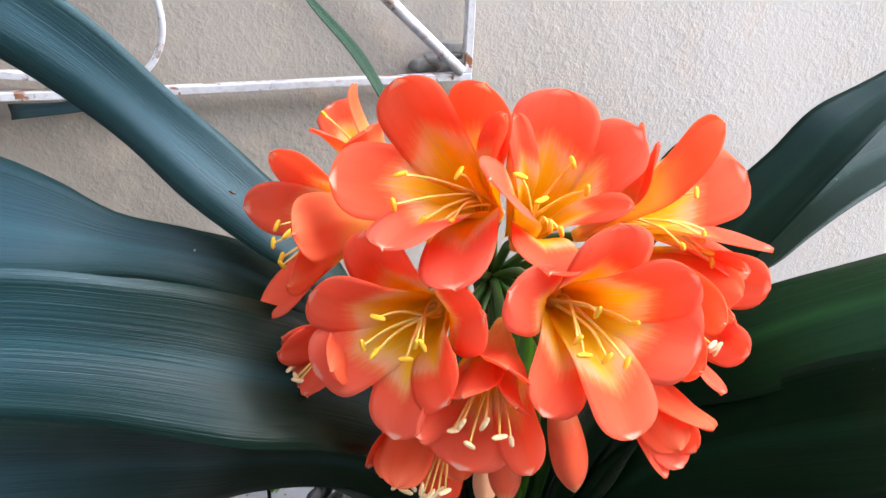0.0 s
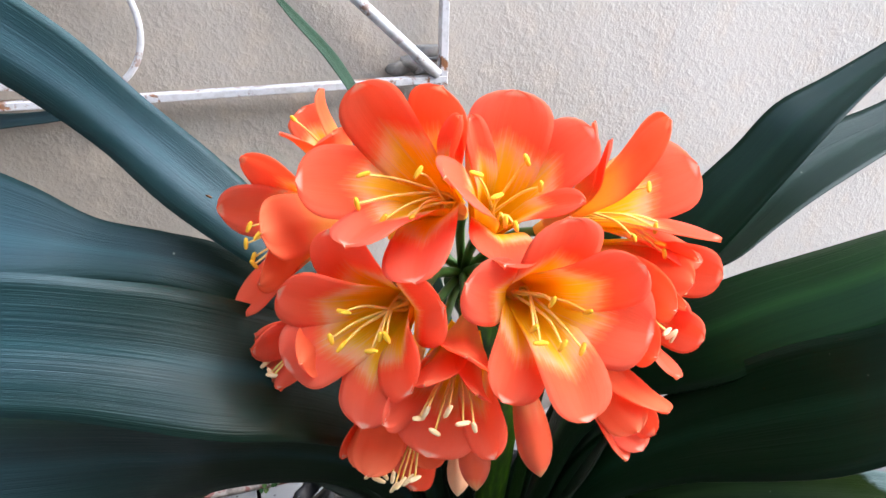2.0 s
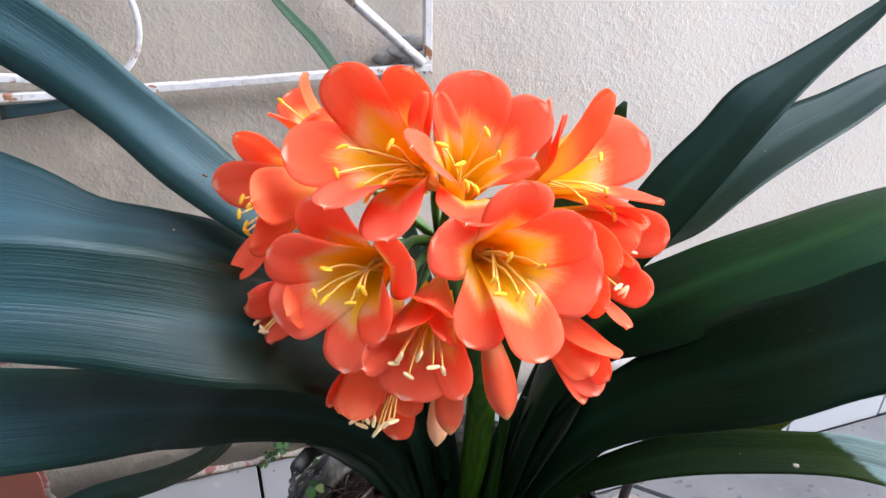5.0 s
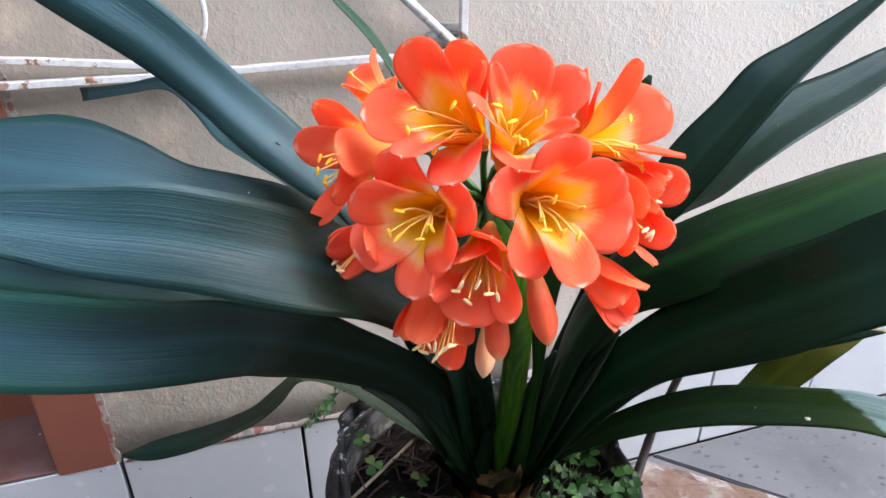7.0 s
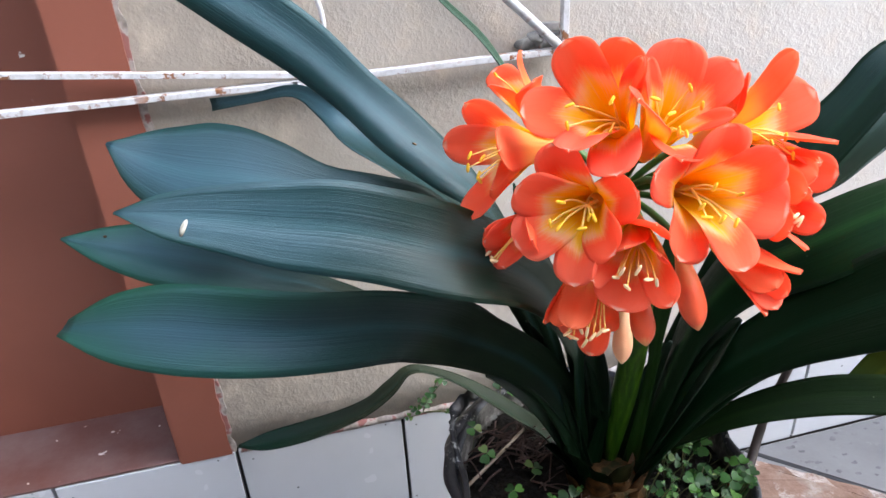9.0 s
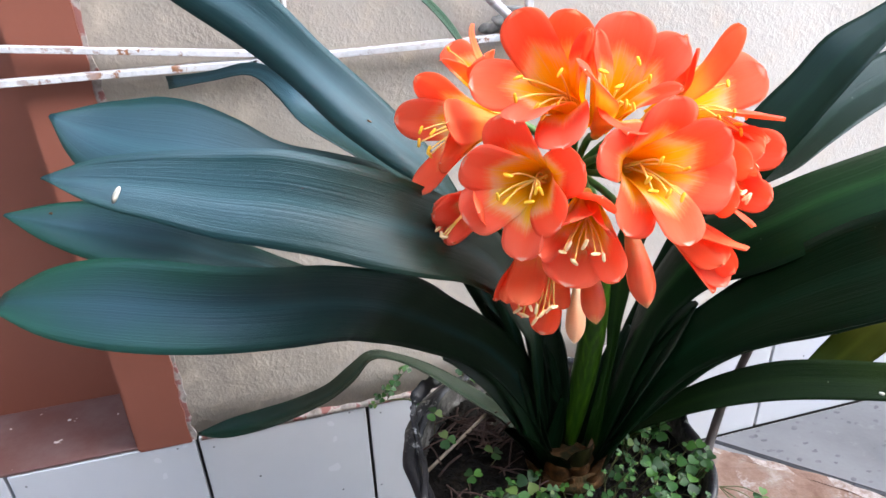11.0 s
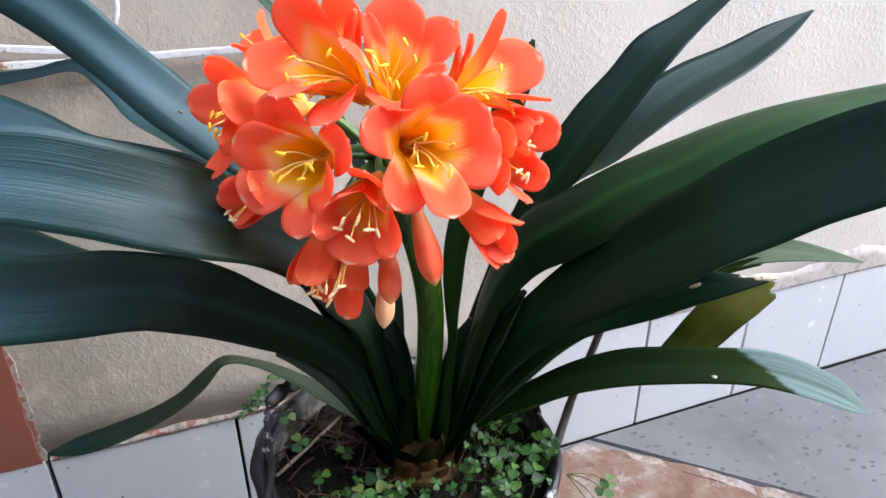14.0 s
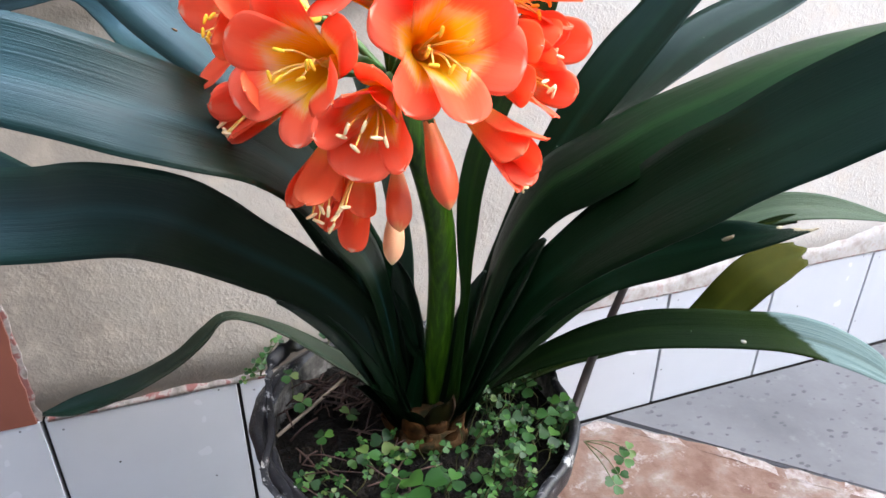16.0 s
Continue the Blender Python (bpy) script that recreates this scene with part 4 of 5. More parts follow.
leaf_p = leaf([(0.3743, -0.2254, 0.2734, 0.007, 0.0115, -0.0037),
      (0.4065, -0.2335, 0.3097, 0.0053, 0.011, -0.0023),
      (0.4361, -0.2427, 0.3312, 0.0028, 0.0114, 0.0004),
      (0.4691, -0.25, 0.3456, 0.001, 0.0123, 0.0045),
      (0.5055, -0.257, 0.3547, 0.0008, 0.0122, 0.0095),
      (0.545, -0.2651, 0.3585, 0.0025, 0.0125, 0.012),
      (0.5867, -0.2744, 0.356, 0.0038, 0.0119, 0.0126),
      (0.6302, -0.284, 0.3506, 0.0043, 0.0111, 0.0126),
      (0.6739, -0.2944, 0.3437, 0.0057, 0.0105, 0.0134),
      (0.7164, -0.3031, 0.3287, 0.0073, 0.011, 0.0126),
      (0.7585, -0.3087, 0.307, 0.0060, 0.0108, 0.0118),
      (0.8011, -0.3065, 0.2801, 0.0054, 0.0092, 0.0099),
      (0.8438, -0.2964, 0.2491, 0.003, 0.0061, 0.0061),
      (0.8895, -0.2837, 0.214, 0.0001, 0.0008, 0.0005)],
     M_PEEL, "arching leaf with a pale peeled outer end", seed=15)
leaf_q = leaf([(0.375, -0.227, 0.2722, -0.0031, 0.0086, 0.0031),
      (0.4048, -0.2313, 0.3145, -0.0026, 0.0076, 0.0029),
      (0.4304, -0.2341, 0.3395, -0.0022, 0.0079, 0.0035),
      (0.4561, -0.2377, 0.3617, -0.0021, 0.008, 0.0037),
      (0.4821, -0.2405, 0.3832, -0.002, 0.0082, 0.0041),
      (0.5107, -0.2441, 0.4003, -0.0017, 0.0088, 0.0049),
      (0.5398, -0.2478, 0.4165, -0.0019, 0.0095, 0.0057),
      (0.5695, -0.251, 0.431, -0.0017, 0.0102, 0.0067),
      (0.6007, -0.2552, 0.4434, -0.0011, 0.0107, 0.0079),
      (0.634, -0.2599, 0.4522, -0.0001, 0.0106, 0.0089),
      (0.6694, -0.2658, 0.4565, 0.0016, 0.0098, 0.0094),
      (0.7089, -0.2724, 0.453, 0.0026, 0.0082, 0.0078),
      (0.7503, -0.2795, 0.4438, 0.0021, 0.0056, 0.0043),
      (0.7931, -0.2877, 0.4322, 0.0002, 0.0009, 0.0003)],
     M_DULLGREEN, "dull green drooping leaf tip", seed=16)
leaf([(0.619, -0.274, 0.4459, -0.0005, 0.0, 0.0024),
      (0.6364, -0.274, 0.4482, -0.0011, 0.0, 0.0048),
      (0.6555, -0.273, 0.4487, -0.0014, 0.0, 0.0054),
      (0.6714, -0.272, 0.4476, -0.0013, 0.0, 0.0049),
      (0.6858, -0.271, 0.4432, -0.0009, 0.0, 0.0031)],
     M_OLIVE, "torn brown-edged strip of a leaf", seed=21, ragged=0.014, second=M_TORN, second_from=0.9)
leaf_r = leaf([(0.335, -0.224, 0.272, -0.0097, 0.0016, 0.0018),
      (0.348, -0.224, 0.343, -0.0047, 0.0008, 0.0005),
      (0.345, -0.224, 0.369, 0.0053, 0.0007, 0.0009),
      (0.339, -0.223, 0.393, 0.0045, 0.001, 0.0011),
      (0.333, -0.223, 0.416, 0.0041, 0.0013, 0.0014),
      (0.324, -0.222, 0.437, 0.0037, 0.0012, 0.0016),
      (0.315, -0.221, 0.457, 0.0038, 0.0013, 0.0017),
      (0.306, -0.22, 0.476, 0.0048, 0.0016, 0.0021),
      (0.298, -0.219, 0.495, 0.0057, 0.0022, 0.0024),
      (0.29, -0.219, 0.513, 0.0066, 0.0025, 0.0028),
      (0.283, -0.218, 0.53, 0.0069, 0.0021, 0.0027),
      (0.276, -0.217, 0.547, 0.0066, 0.0023, 0.0021),
      (0.272, -0.217, 0.564, 0.0036, 0.001, 0.0007),
      (0.269, -0.216, 0.58, 0.0007, 0.0001, 0.0001)],
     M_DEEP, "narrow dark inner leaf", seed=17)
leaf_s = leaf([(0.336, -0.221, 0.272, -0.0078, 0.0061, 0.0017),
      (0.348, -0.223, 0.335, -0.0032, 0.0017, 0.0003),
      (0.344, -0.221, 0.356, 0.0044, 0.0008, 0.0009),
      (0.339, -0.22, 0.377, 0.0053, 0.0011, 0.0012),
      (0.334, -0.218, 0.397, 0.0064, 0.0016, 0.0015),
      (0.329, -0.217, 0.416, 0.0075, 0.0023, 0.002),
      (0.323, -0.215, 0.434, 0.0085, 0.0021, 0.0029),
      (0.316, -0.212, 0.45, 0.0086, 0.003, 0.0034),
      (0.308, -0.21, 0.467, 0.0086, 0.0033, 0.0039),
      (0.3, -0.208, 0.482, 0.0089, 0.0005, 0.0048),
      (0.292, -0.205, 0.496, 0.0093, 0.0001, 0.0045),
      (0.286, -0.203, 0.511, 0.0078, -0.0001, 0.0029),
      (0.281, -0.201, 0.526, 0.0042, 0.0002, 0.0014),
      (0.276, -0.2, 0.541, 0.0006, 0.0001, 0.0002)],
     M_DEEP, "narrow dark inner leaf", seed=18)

# filler leaf feet added to close the fan round the stem, coloured shade-dark
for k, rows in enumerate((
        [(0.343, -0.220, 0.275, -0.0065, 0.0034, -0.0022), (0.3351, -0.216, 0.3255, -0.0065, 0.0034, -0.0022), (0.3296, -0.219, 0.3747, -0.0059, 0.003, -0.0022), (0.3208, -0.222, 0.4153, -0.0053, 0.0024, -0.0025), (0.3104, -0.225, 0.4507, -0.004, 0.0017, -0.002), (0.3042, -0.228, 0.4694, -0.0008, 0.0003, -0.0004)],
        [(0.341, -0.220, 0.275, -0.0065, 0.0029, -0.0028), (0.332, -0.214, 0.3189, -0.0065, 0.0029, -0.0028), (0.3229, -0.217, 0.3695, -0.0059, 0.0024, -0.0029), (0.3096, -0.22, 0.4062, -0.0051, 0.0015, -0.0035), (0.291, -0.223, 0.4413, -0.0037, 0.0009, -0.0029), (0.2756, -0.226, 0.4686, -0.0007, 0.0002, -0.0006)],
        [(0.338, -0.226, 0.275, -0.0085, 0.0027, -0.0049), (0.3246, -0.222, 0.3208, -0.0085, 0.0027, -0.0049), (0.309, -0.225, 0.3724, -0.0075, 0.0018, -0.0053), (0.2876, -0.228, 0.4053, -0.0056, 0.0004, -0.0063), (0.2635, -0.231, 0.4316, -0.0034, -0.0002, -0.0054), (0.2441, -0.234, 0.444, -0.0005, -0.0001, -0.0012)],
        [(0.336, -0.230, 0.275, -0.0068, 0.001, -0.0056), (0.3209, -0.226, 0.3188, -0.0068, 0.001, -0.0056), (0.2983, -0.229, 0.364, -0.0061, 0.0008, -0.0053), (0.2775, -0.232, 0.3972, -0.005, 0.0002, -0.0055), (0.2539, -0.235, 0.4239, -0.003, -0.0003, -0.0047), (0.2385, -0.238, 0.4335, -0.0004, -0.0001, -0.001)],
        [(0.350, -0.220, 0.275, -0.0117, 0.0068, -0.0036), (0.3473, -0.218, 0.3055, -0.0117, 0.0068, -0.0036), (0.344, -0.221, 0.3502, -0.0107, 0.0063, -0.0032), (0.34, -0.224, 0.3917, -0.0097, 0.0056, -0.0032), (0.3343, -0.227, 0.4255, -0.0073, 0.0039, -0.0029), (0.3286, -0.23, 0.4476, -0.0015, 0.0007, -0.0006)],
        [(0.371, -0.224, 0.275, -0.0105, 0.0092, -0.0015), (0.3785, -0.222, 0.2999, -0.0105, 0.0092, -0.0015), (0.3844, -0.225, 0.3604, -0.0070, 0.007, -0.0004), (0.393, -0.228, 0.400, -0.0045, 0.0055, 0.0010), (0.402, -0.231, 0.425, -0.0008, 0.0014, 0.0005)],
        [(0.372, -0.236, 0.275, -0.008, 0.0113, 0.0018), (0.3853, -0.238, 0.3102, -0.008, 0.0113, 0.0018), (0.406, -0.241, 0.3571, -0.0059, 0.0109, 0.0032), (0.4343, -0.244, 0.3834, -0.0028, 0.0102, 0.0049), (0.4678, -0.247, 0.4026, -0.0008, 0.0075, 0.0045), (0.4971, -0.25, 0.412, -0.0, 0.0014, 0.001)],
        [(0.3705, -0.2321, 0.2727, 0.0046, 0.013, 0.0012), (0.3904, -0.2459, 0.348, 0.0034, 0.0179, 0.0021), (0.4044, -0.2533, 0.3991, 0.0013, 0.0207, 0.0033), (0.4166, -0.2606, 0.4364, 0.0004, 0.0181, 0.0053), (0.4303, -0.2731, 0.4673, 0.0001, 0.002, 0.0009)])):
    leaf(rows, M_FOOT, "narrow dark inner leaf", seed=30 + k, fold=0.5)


def scar(leaf_mesh, eye, toward, long, wide, material, label):
    """A scab grown on a leaf where the line from eye towards a point meets it."""
    tree = BVHTree.FromPolygons([v.co for v in leaf_mesh.data.vertices], [p.vertices for p in leaf_mesh.data.polygons])
    eye = Vector(eye)
    spot, nrm, _, _ = tree.ray_cast(eye, Vector(toward).normalized())
    if spot is None:
        return
    nrm = nrm if nrm.dot(eye - spot) > 0 else -nrm
    e1 = nrm.cross(Vector((0.3, 0.9, 0.4))).normalized()
    e2 = nrm.cross(e1)
    rng = random.Random(int(long * 1e5))
    bm = bmesh.new()
    ring, mid = [], []
    for k in range(12):
        a = k / 12 * 2 * math.pi
        j = rng.uniform(0.7, 1.15)
        q = spot + j * (long * math.cos(a) * e1 + wide * math.sin(a) * e2)
        ring.append(bm.verts.new(q - nrm * 0.0006)), mid.append(bm.verts.new(spot + (q - spot) * 0.7 + nrm * 0.0007))
    for k in range(12):
        bm.faces.new((ring[k], ring[(k + 1) % 12], mid[(k + 1) % 12], mid[k]))
    bm.faces.new(mid), bm.faces.new(ring[::-1])
    bmesh.ops.recalc_face_normals(bm, faces=bm.faces)
    part("leaf_scar", bm, material, leaf_mesh, label)


scar(leaf_d, (0.1380, -0.6310, 0.7400), (-0.2179, 0.9176, -0.3326), 0.0016, 0.0048, M_SPOT, "whitish scar on the leaf")
scar(leaf_n, (0.1940, -0.6620, 0.7440), (0.6358, 0.6041, -0.4804), 0.007, 0.0022, M_TORN, "torn pale scar")
scar(leaf_p, (0.1940, -0.6620, 0.7440), (0.6223, 0.5316, -0.5746), 0.0045, 0.002, M_SPOT, "small pale torn hole")
scar(leaf_a, (0.1810, -0.6230, 0.7480), (0.0462, 0.9517, -0.3037), 0.0022, 0.0008, M_SHEATH, "dark nick in the leaf")
scar(leaf_e, (0.1380, -0.6310, 0.7400), (-0.2952, 0.8929, -0.3400), 0.0018, 0.0012, M_SHEATH, "dark fleck on the leaf")

# flower stem and sheath at the foot
HUB = Vector((0.315, -0.282, 0.592))
bm = bmesh.new()
stem = smoothed([(0.3605, -0.222, 0.290), (0.3612, -0.222, 0.3111), (0.3633, -0.226, 0.3546), (0.3638, -0.234, 0.403), (0.361, -0.244, 0.4487), (0.3531, -0.256, 0.4915), (0.338, -0.270, 0.540), HUB], 32)
sweep(bm, stem, [0.0150 - 0.0035 * i / 31 - 0.0110 * max(0, 1 - i / 11) ** 1.3 for i in range(32)], 18, 0, 0.78)
part("flower_stem", bm, M_STEM, plant, "thick flattened bright green flower stem")
bm = bmesh.new()
sweep(bm, smoothed([(0.352, -0.234, 0.255), (0.352, -0.235, 0.276), (0.353, -0.233, 0.287), (0.353, -0.229, 0.300)], 14), [(0.022 + 0.014 * math.sin(i / 13 * 3) - 0.010 * (i / 13) ** 2) * (1 + 0.08 * math.sin(i * 2.3)) for i in range(14)], 28)
part("crown", bm, M_CROWN, plant, "red-brown fibrous foot of the leaves")


def foot_sheath(angle, out, h, lean, wide, material, label):
    """One clasping leaf foot on the crown, curved round it."""
    bm = bmesh.new()
    d = Vector((math.cos(angle), math.sin(angle), 0))
    w = Vector((-d.y, d.x, 0))
    c = Vector((0.353, -0.230, 0.264))
    last = None
    for i in range(13):
        s = i / 12
        p = c + d * (out + lean * s * s) + Vector((0, 0, h * s))
        r = wide * (1 - 0.15 * s) * math.sqrt(max(0.0, 1 - s ** 5)) + 0.0006
        row = [bm.verts.new(p + w * r * u - d * 0.55 * r * u * u + Vector((0, 0, 0.004 * noise.noise((u * 4, angle, s))))) for u in np.linspace(-1, 1, 9)]
        if last:
            for j in range(8):
                bm.faces.new((last[j], last[j + 1], row[j + 1], row[j]))
        last = row
    bmesh.ops.solidify(bm, geom=bm.faces, thickness=0.0014)
    part("leaf_sheath", bm, material, plant, label)


for angle, out, h, lean, wide in ((3.5, 0.026, 0.085, 0.030, 0.017), (3.05, 0.030, 0.07, 0.030, 0.015), (3.9, 0.024, 0.065, 0.018, 0.016), (5.0, 0.022, 0.060, 0.006, 0.018), (5.7, 0.026, 0.075, 0.022, 0.017), (6.2, 0.028, 0.085, 0.032, 0.016), (0.3, 0.026, 0.08, 0.03, 0.015)):
    foot_sheath(angle, out, h, lean, wide, M_OLIVEFOOT if angle == 5.0 else M_DEEP, "green clasping leaf foot")
for angle, out, h, lean, wide in ((3.3, 0.036, 0.044, 0.008, 0.014), (4.0, 0.031, 0.052, 0.008, 0.015), (4.7, 0.029, 0.046, 0.004, 0.015), (5.4, 0.032, 0.050, 0.006, 0.015), (6.1, 0.035, 0.042, 0.008, 0.013), (4.35, 0.033, 0.034, 0.002, 0.011), (5.05, 0.034, 0.036, 0.004, 0.010)):
    foot_sheath(angle, out, h, lean, wide, M_SHEATH, "brown dry leaf sheath")


def tepal(foot, throat, axis, tip, wide, rng, parent, bell, outer, flare):
    """One petal: it runs up the tube, leaves the throat and flares out to its tip, with a small pale point."""
    n, c = 22, 12
    bm = bmesh.new()
    uv = bm.loops.layers.uv.new("UVMap")
    v = tip - throat
    rad = v - v.dot(axis) * axis
    out = rad.normalized() if rad.length > 0.004 else axis.orthogonal().normalized()
    side = axis.cross(out)
    b0, b1 = foot + out * 0.0030, throat + out * (0.0085 if bell > 0.004 else 0.0048)
    b2 = throat + v * 0.56 + axis * bell
    if bell > 0.004:  # an open flower: forward out of the throat, then flat outwards
        rise = v.dot(axis)
        b1 = throat + out * 0.0065 + axis * 0.30 * rise
        b2 = throat + rad * 0.52 + axis * (flare * rise + 0.002)
    twist, lean, phase = rng.uniform(-0.16, 0.16), rng.uniform(-0.06, 0.06), rng.uniform(0, 6)
    widest = 0.72 if outer else 0.75

    def spot(s):
        r = 1 - s
        return r ** 3 * b0 + 3 * r * r * s * b1 + 3 * r * s * s * b2 + s ** 3 * tip

    top, low = [], []
    grades = [1 - (1 - i / n) ** 1.3 for i in range(n + 1)]
    for s in grades:
        p = spot(s)
        d = (spot(min(1, s + 0.02)) - spot(max(0, s - 0.02))).normalized()
        nrm = side.cross(d)
        nrm = (nrm if nrm.dot(axis) - 0.3 * nrm.dot(out) > 0 else -nrm).normalized()
        prof = 0.40 + 0.60 * math.sin(math.pi / 2 * min(1, s / widest)) ** 1.3
        if s > widest:
            prof = max(0.0, 1 - ((s - widest) / (1 - widest)) ** (2.4 if outer else 2.9)) ** 0.56
        w = (side + nrm * twist * s).normalized()
        hw = wide * max(prof, 0.05)
        cup = 0.34 * (1 - s) + 0.05 - 0.16 * max(0, s - 0.6)
        rt, rl = [], []
        for j in range(c + 1):
            u = 2 * j / c - 1
            crease = 0.0012 * math.exp(-(u / 0.15) ** 2) * min(1, 2 * s)
            frill = 0.0011 * abs(u) ** 3 * max(0, s - 0.35) * math.sin(11 * s + phase + (2 if u > 0 else 0))
            q = p + w * hw * u + nrm * (cup * hw * u * u + 0.0004 * math.cos(u * 10) * s - crease + frill) + side * lean * wide * math.sin(3 * s)
            q += nrm * 0.0010 * noise.noise(q * 60)
            rt.append(bm.verts.new(q)), rl.append(bm.verts.new(q - nrm * 0.0008 * (1 - 0.75 * u * u)))
        top.append(rt), low.append(rl)
    for i in range(n):
        for j in range(c):
            corner = [(j / c, grades[i]), ((j + 1) / c, grades[i]), ((j + 1) / c, grades[i + 1]), (j / c, grades[i + 1])]
            for vs, cs in (((top[i][j], top[i][j + 1], top[i + 1][j + 1], top[i + 1][j]), corner), ((low[i][j], low[i + 1][j], low[i + 1][j + 1], low[i][j + 1]), [corner[0], corner[3], corner[2], corner[1]])):
                f = bm.faces.new(vs)
                f.material_index = int(vs[0] is low[i][j])
                for l, x in zip(f.loops, cs):
                    l[uv].uv = x
        for j in (0, c):
            f = bm.faces.new((top[i][j], top[i + 1][j], low[i + 1][j], low[i][j]))
            f.material_index = 1
            for l, x in zip(f.loops, ((j / c, grades[i]), (j / c, grades[i + 1]), (j / c, grades[i + 1]), (j / c, grades[i]))):
                l[uv].uv = x
    bmesh.ops.recalc_face_normals(bm, faces=bm.faces)
    return part("tepal", bm, [M_TEPAL, M_TEPALBACK], parent)


def pedicel(foot, axis):
    bm = bmesh.new()
    mid = HUB.lerp(foot, 0.55) + Vector((0, 0, 0.006))
    sweep(bm, smoothed([HUB - (foot - HUB) * 0.05, mid, foot - axis * 0.006, foot + axis * 0.002], 10), [0.0022] * 8 + [0.0028, 0.0032], 7)
    part("pedicel", bm, M_PEDICEL, plant, "thin green flower stalk")


def flower(seed, throat, petals, anthers, cream, flare):
    """throat: the bottom of the open cup; petals: rows of tip x, y, z and half width; anthers: where the stamens end."""
    rng = random.Random(seed)
    throat = Vector(throat)
    tips = [Vector(p[:3]) for p in petals]
    axis = (sum(tips, Vector()) / len(tips) - throat).normalized()
    foot = throat - 0.014 * (0.6 * axis + 0.4 * (throat - HUB).normalized()).normalized()
    pedicel(foot, axis)
    bm = bmesh.new()
    sweep(bm, [foot - axis * 0.006, foot - axis * 0.002, foot + axis * 0.005, foot + axis * 0.0085], [0.0026, 0.0036, 0.0042, 0.0040], 12)
    fl = part("flower", bm, M_TUBE, plant, "half-open orange flower with cream stamens" if cream else "open orange trumpet flower with a yellow throat")
    for k, (t, p) in enumerate(zip(tips, petals)):
        tepal(foot, throat, axis, t, p[3], rng, fl, 0.003 if cream else 0.0045, p[3] < 0.009, flare)
    for k, a in enumerate(anthers):
        tip = Vector(a)
        around = Vector((math.cos(k * 1.05 + seed), math.sin(k * 1.05 + seed), 0.4 * math.sin(k)))
        around = (around - around.dot(axis) * axis).normalized()
        mid = throat.lerp(tip, 0.55) + axis * 0.002 + Vector((0, 0, 0.002))
        pts = smoothed([foot + axis * 0.008 + around * 0.0015, throat + around * 0.0025, mid, tip], 12)
        bm = bmesh.new()
        sweep(bm, pts, [0.00075 - 0.00035 * i / 11 for i in range(12)], 6, 0)
        d = Vector((rng.uniform(-0.5, 0.5), rng.uniform(-0.3, 0.1), rng.uniform(0.3, 1))).normalized() if k % 3 else Vector((rng.uniform(-1, 1), -0.2, rng.uniform(-0.3, 0.3))).normalized()
        size = 1.0 if cream else 0.85
        sweep(bm, [tip + d * x * size for x in (-0.0031, -0.0024, 0, 0.0024, 0.0031)], [0.0004, 0.0008, 0.0010, 0.0008, 0.0004], 8, 1)
        part("stamen", bm, [M_FILAMENT, M_CREAM if cream else M_ANTHER], fl, "yellow stamen with a pollen-dusted anther")
    return fl


def bud(foot, tip, wide, material, label):
    """A closed bud: three ribs, widest past its middle, with a blunt tip."""
    foot, tip = Vector(foot), Vector(tip)
    axis, length = (tip - foot).normalized(), (tip - foot).length
    pedicel(foot, axis)
    bm = bmesh.new()
    uv = bm.loops.layers.uv.new("UVMap")
    e1 = axis.orthogonal().normalized()
    e2 = axis.cross(e1)
    rings = []
    n, c = 18, 24
    for i in range(n + 1):
        s = i / n
        r = wide * (0.42 + 0.58 * math.sin(math.pi * min(1, s / 0.66) / 2) ** 1.4)
        if s > 0.66:
            r = wide * max(0.03, 1 - ((s - 0.66) / 0.34) ** 2.2) ** 0.8
        rings.append([bm.verts.new(foot + axis * length * s + r * (1 + 0.06 * math.cos(3 * a + 0.8 * s) - 0.05 * max(0, math.cos(3 * a + 0.8 * s + 1.6)) ** 8) * (math.cos(a) * e1 + math.sin(a) * e2)) for a in np.linspace(0, 2 * math.pi, c, endpoint=False)])
    for i in range(n):
        for j in range(c):
            f = bm.faces.new((rings[i][j], rings[i][(j + 1) % c], rings[i + 1][(j + 1) % c], rings[i + 1][j]))
            for l, x in zip(f.loops, ((j / c, i / n), ((j + 1) / c, i / n), ((j + 1) / c, (i + 1) / n), (j / c, (i + 1) / n))):
                l[uv].uv = x
    bm.faces.new(rings[0][::-1]), bm.faces.new(rings[-1])
    part("flower_bud", bm, material, plant, label)


# throat, then for each petal its tip and half width, then the stamens' ends
flower(0, (0.2945, -0.3142, 0.6461),
       [(0.258, -0.321, 0.695, 0.0126),
        (0.286, -0.330, 0.695, 0.0144),
        (0.235, -0.321, 0.662, 0.0148),
        (0.245, -0.358, 0.653, 0.0126),
        (0.266, -0.366, 0.640, 0.0139),
        (0.288, -0.343, 0.688, 0.0061)],
       [(0.258, -0.329, 0.665), (0.254, -0.336, 0.657), (0.261, -0.345, 0.654), (0.270, -0.350, 0.656), (0.275, -0.340, 0.668), (0.263, -0.350, 0.651)], False, 0.72)
flower(1, (0.3082, -0.3290, 0.6416),
       [(0.313, -0.333, 0.693, 0.0157),
        (0.295, -0.336, 0.686, 0.0063),
        (0.278, -0.361, 0.674, 0.0126),
        (0.294, -0.375, 0.647, 0.0126),
        (0.328, -0.363, 0.661, 0.0063),
        (0.340, -0.343, 0.680, 0.0126)],
       [(0.293, -0.349, 0.669), (0.312, -0.348, 0.672), (0.314, -0.356, 0.665), (0.298, -0.356, 0.663), (0.299, -0.362, 0.656), (0.302, -0.364, 0.655)], False, 0.66)
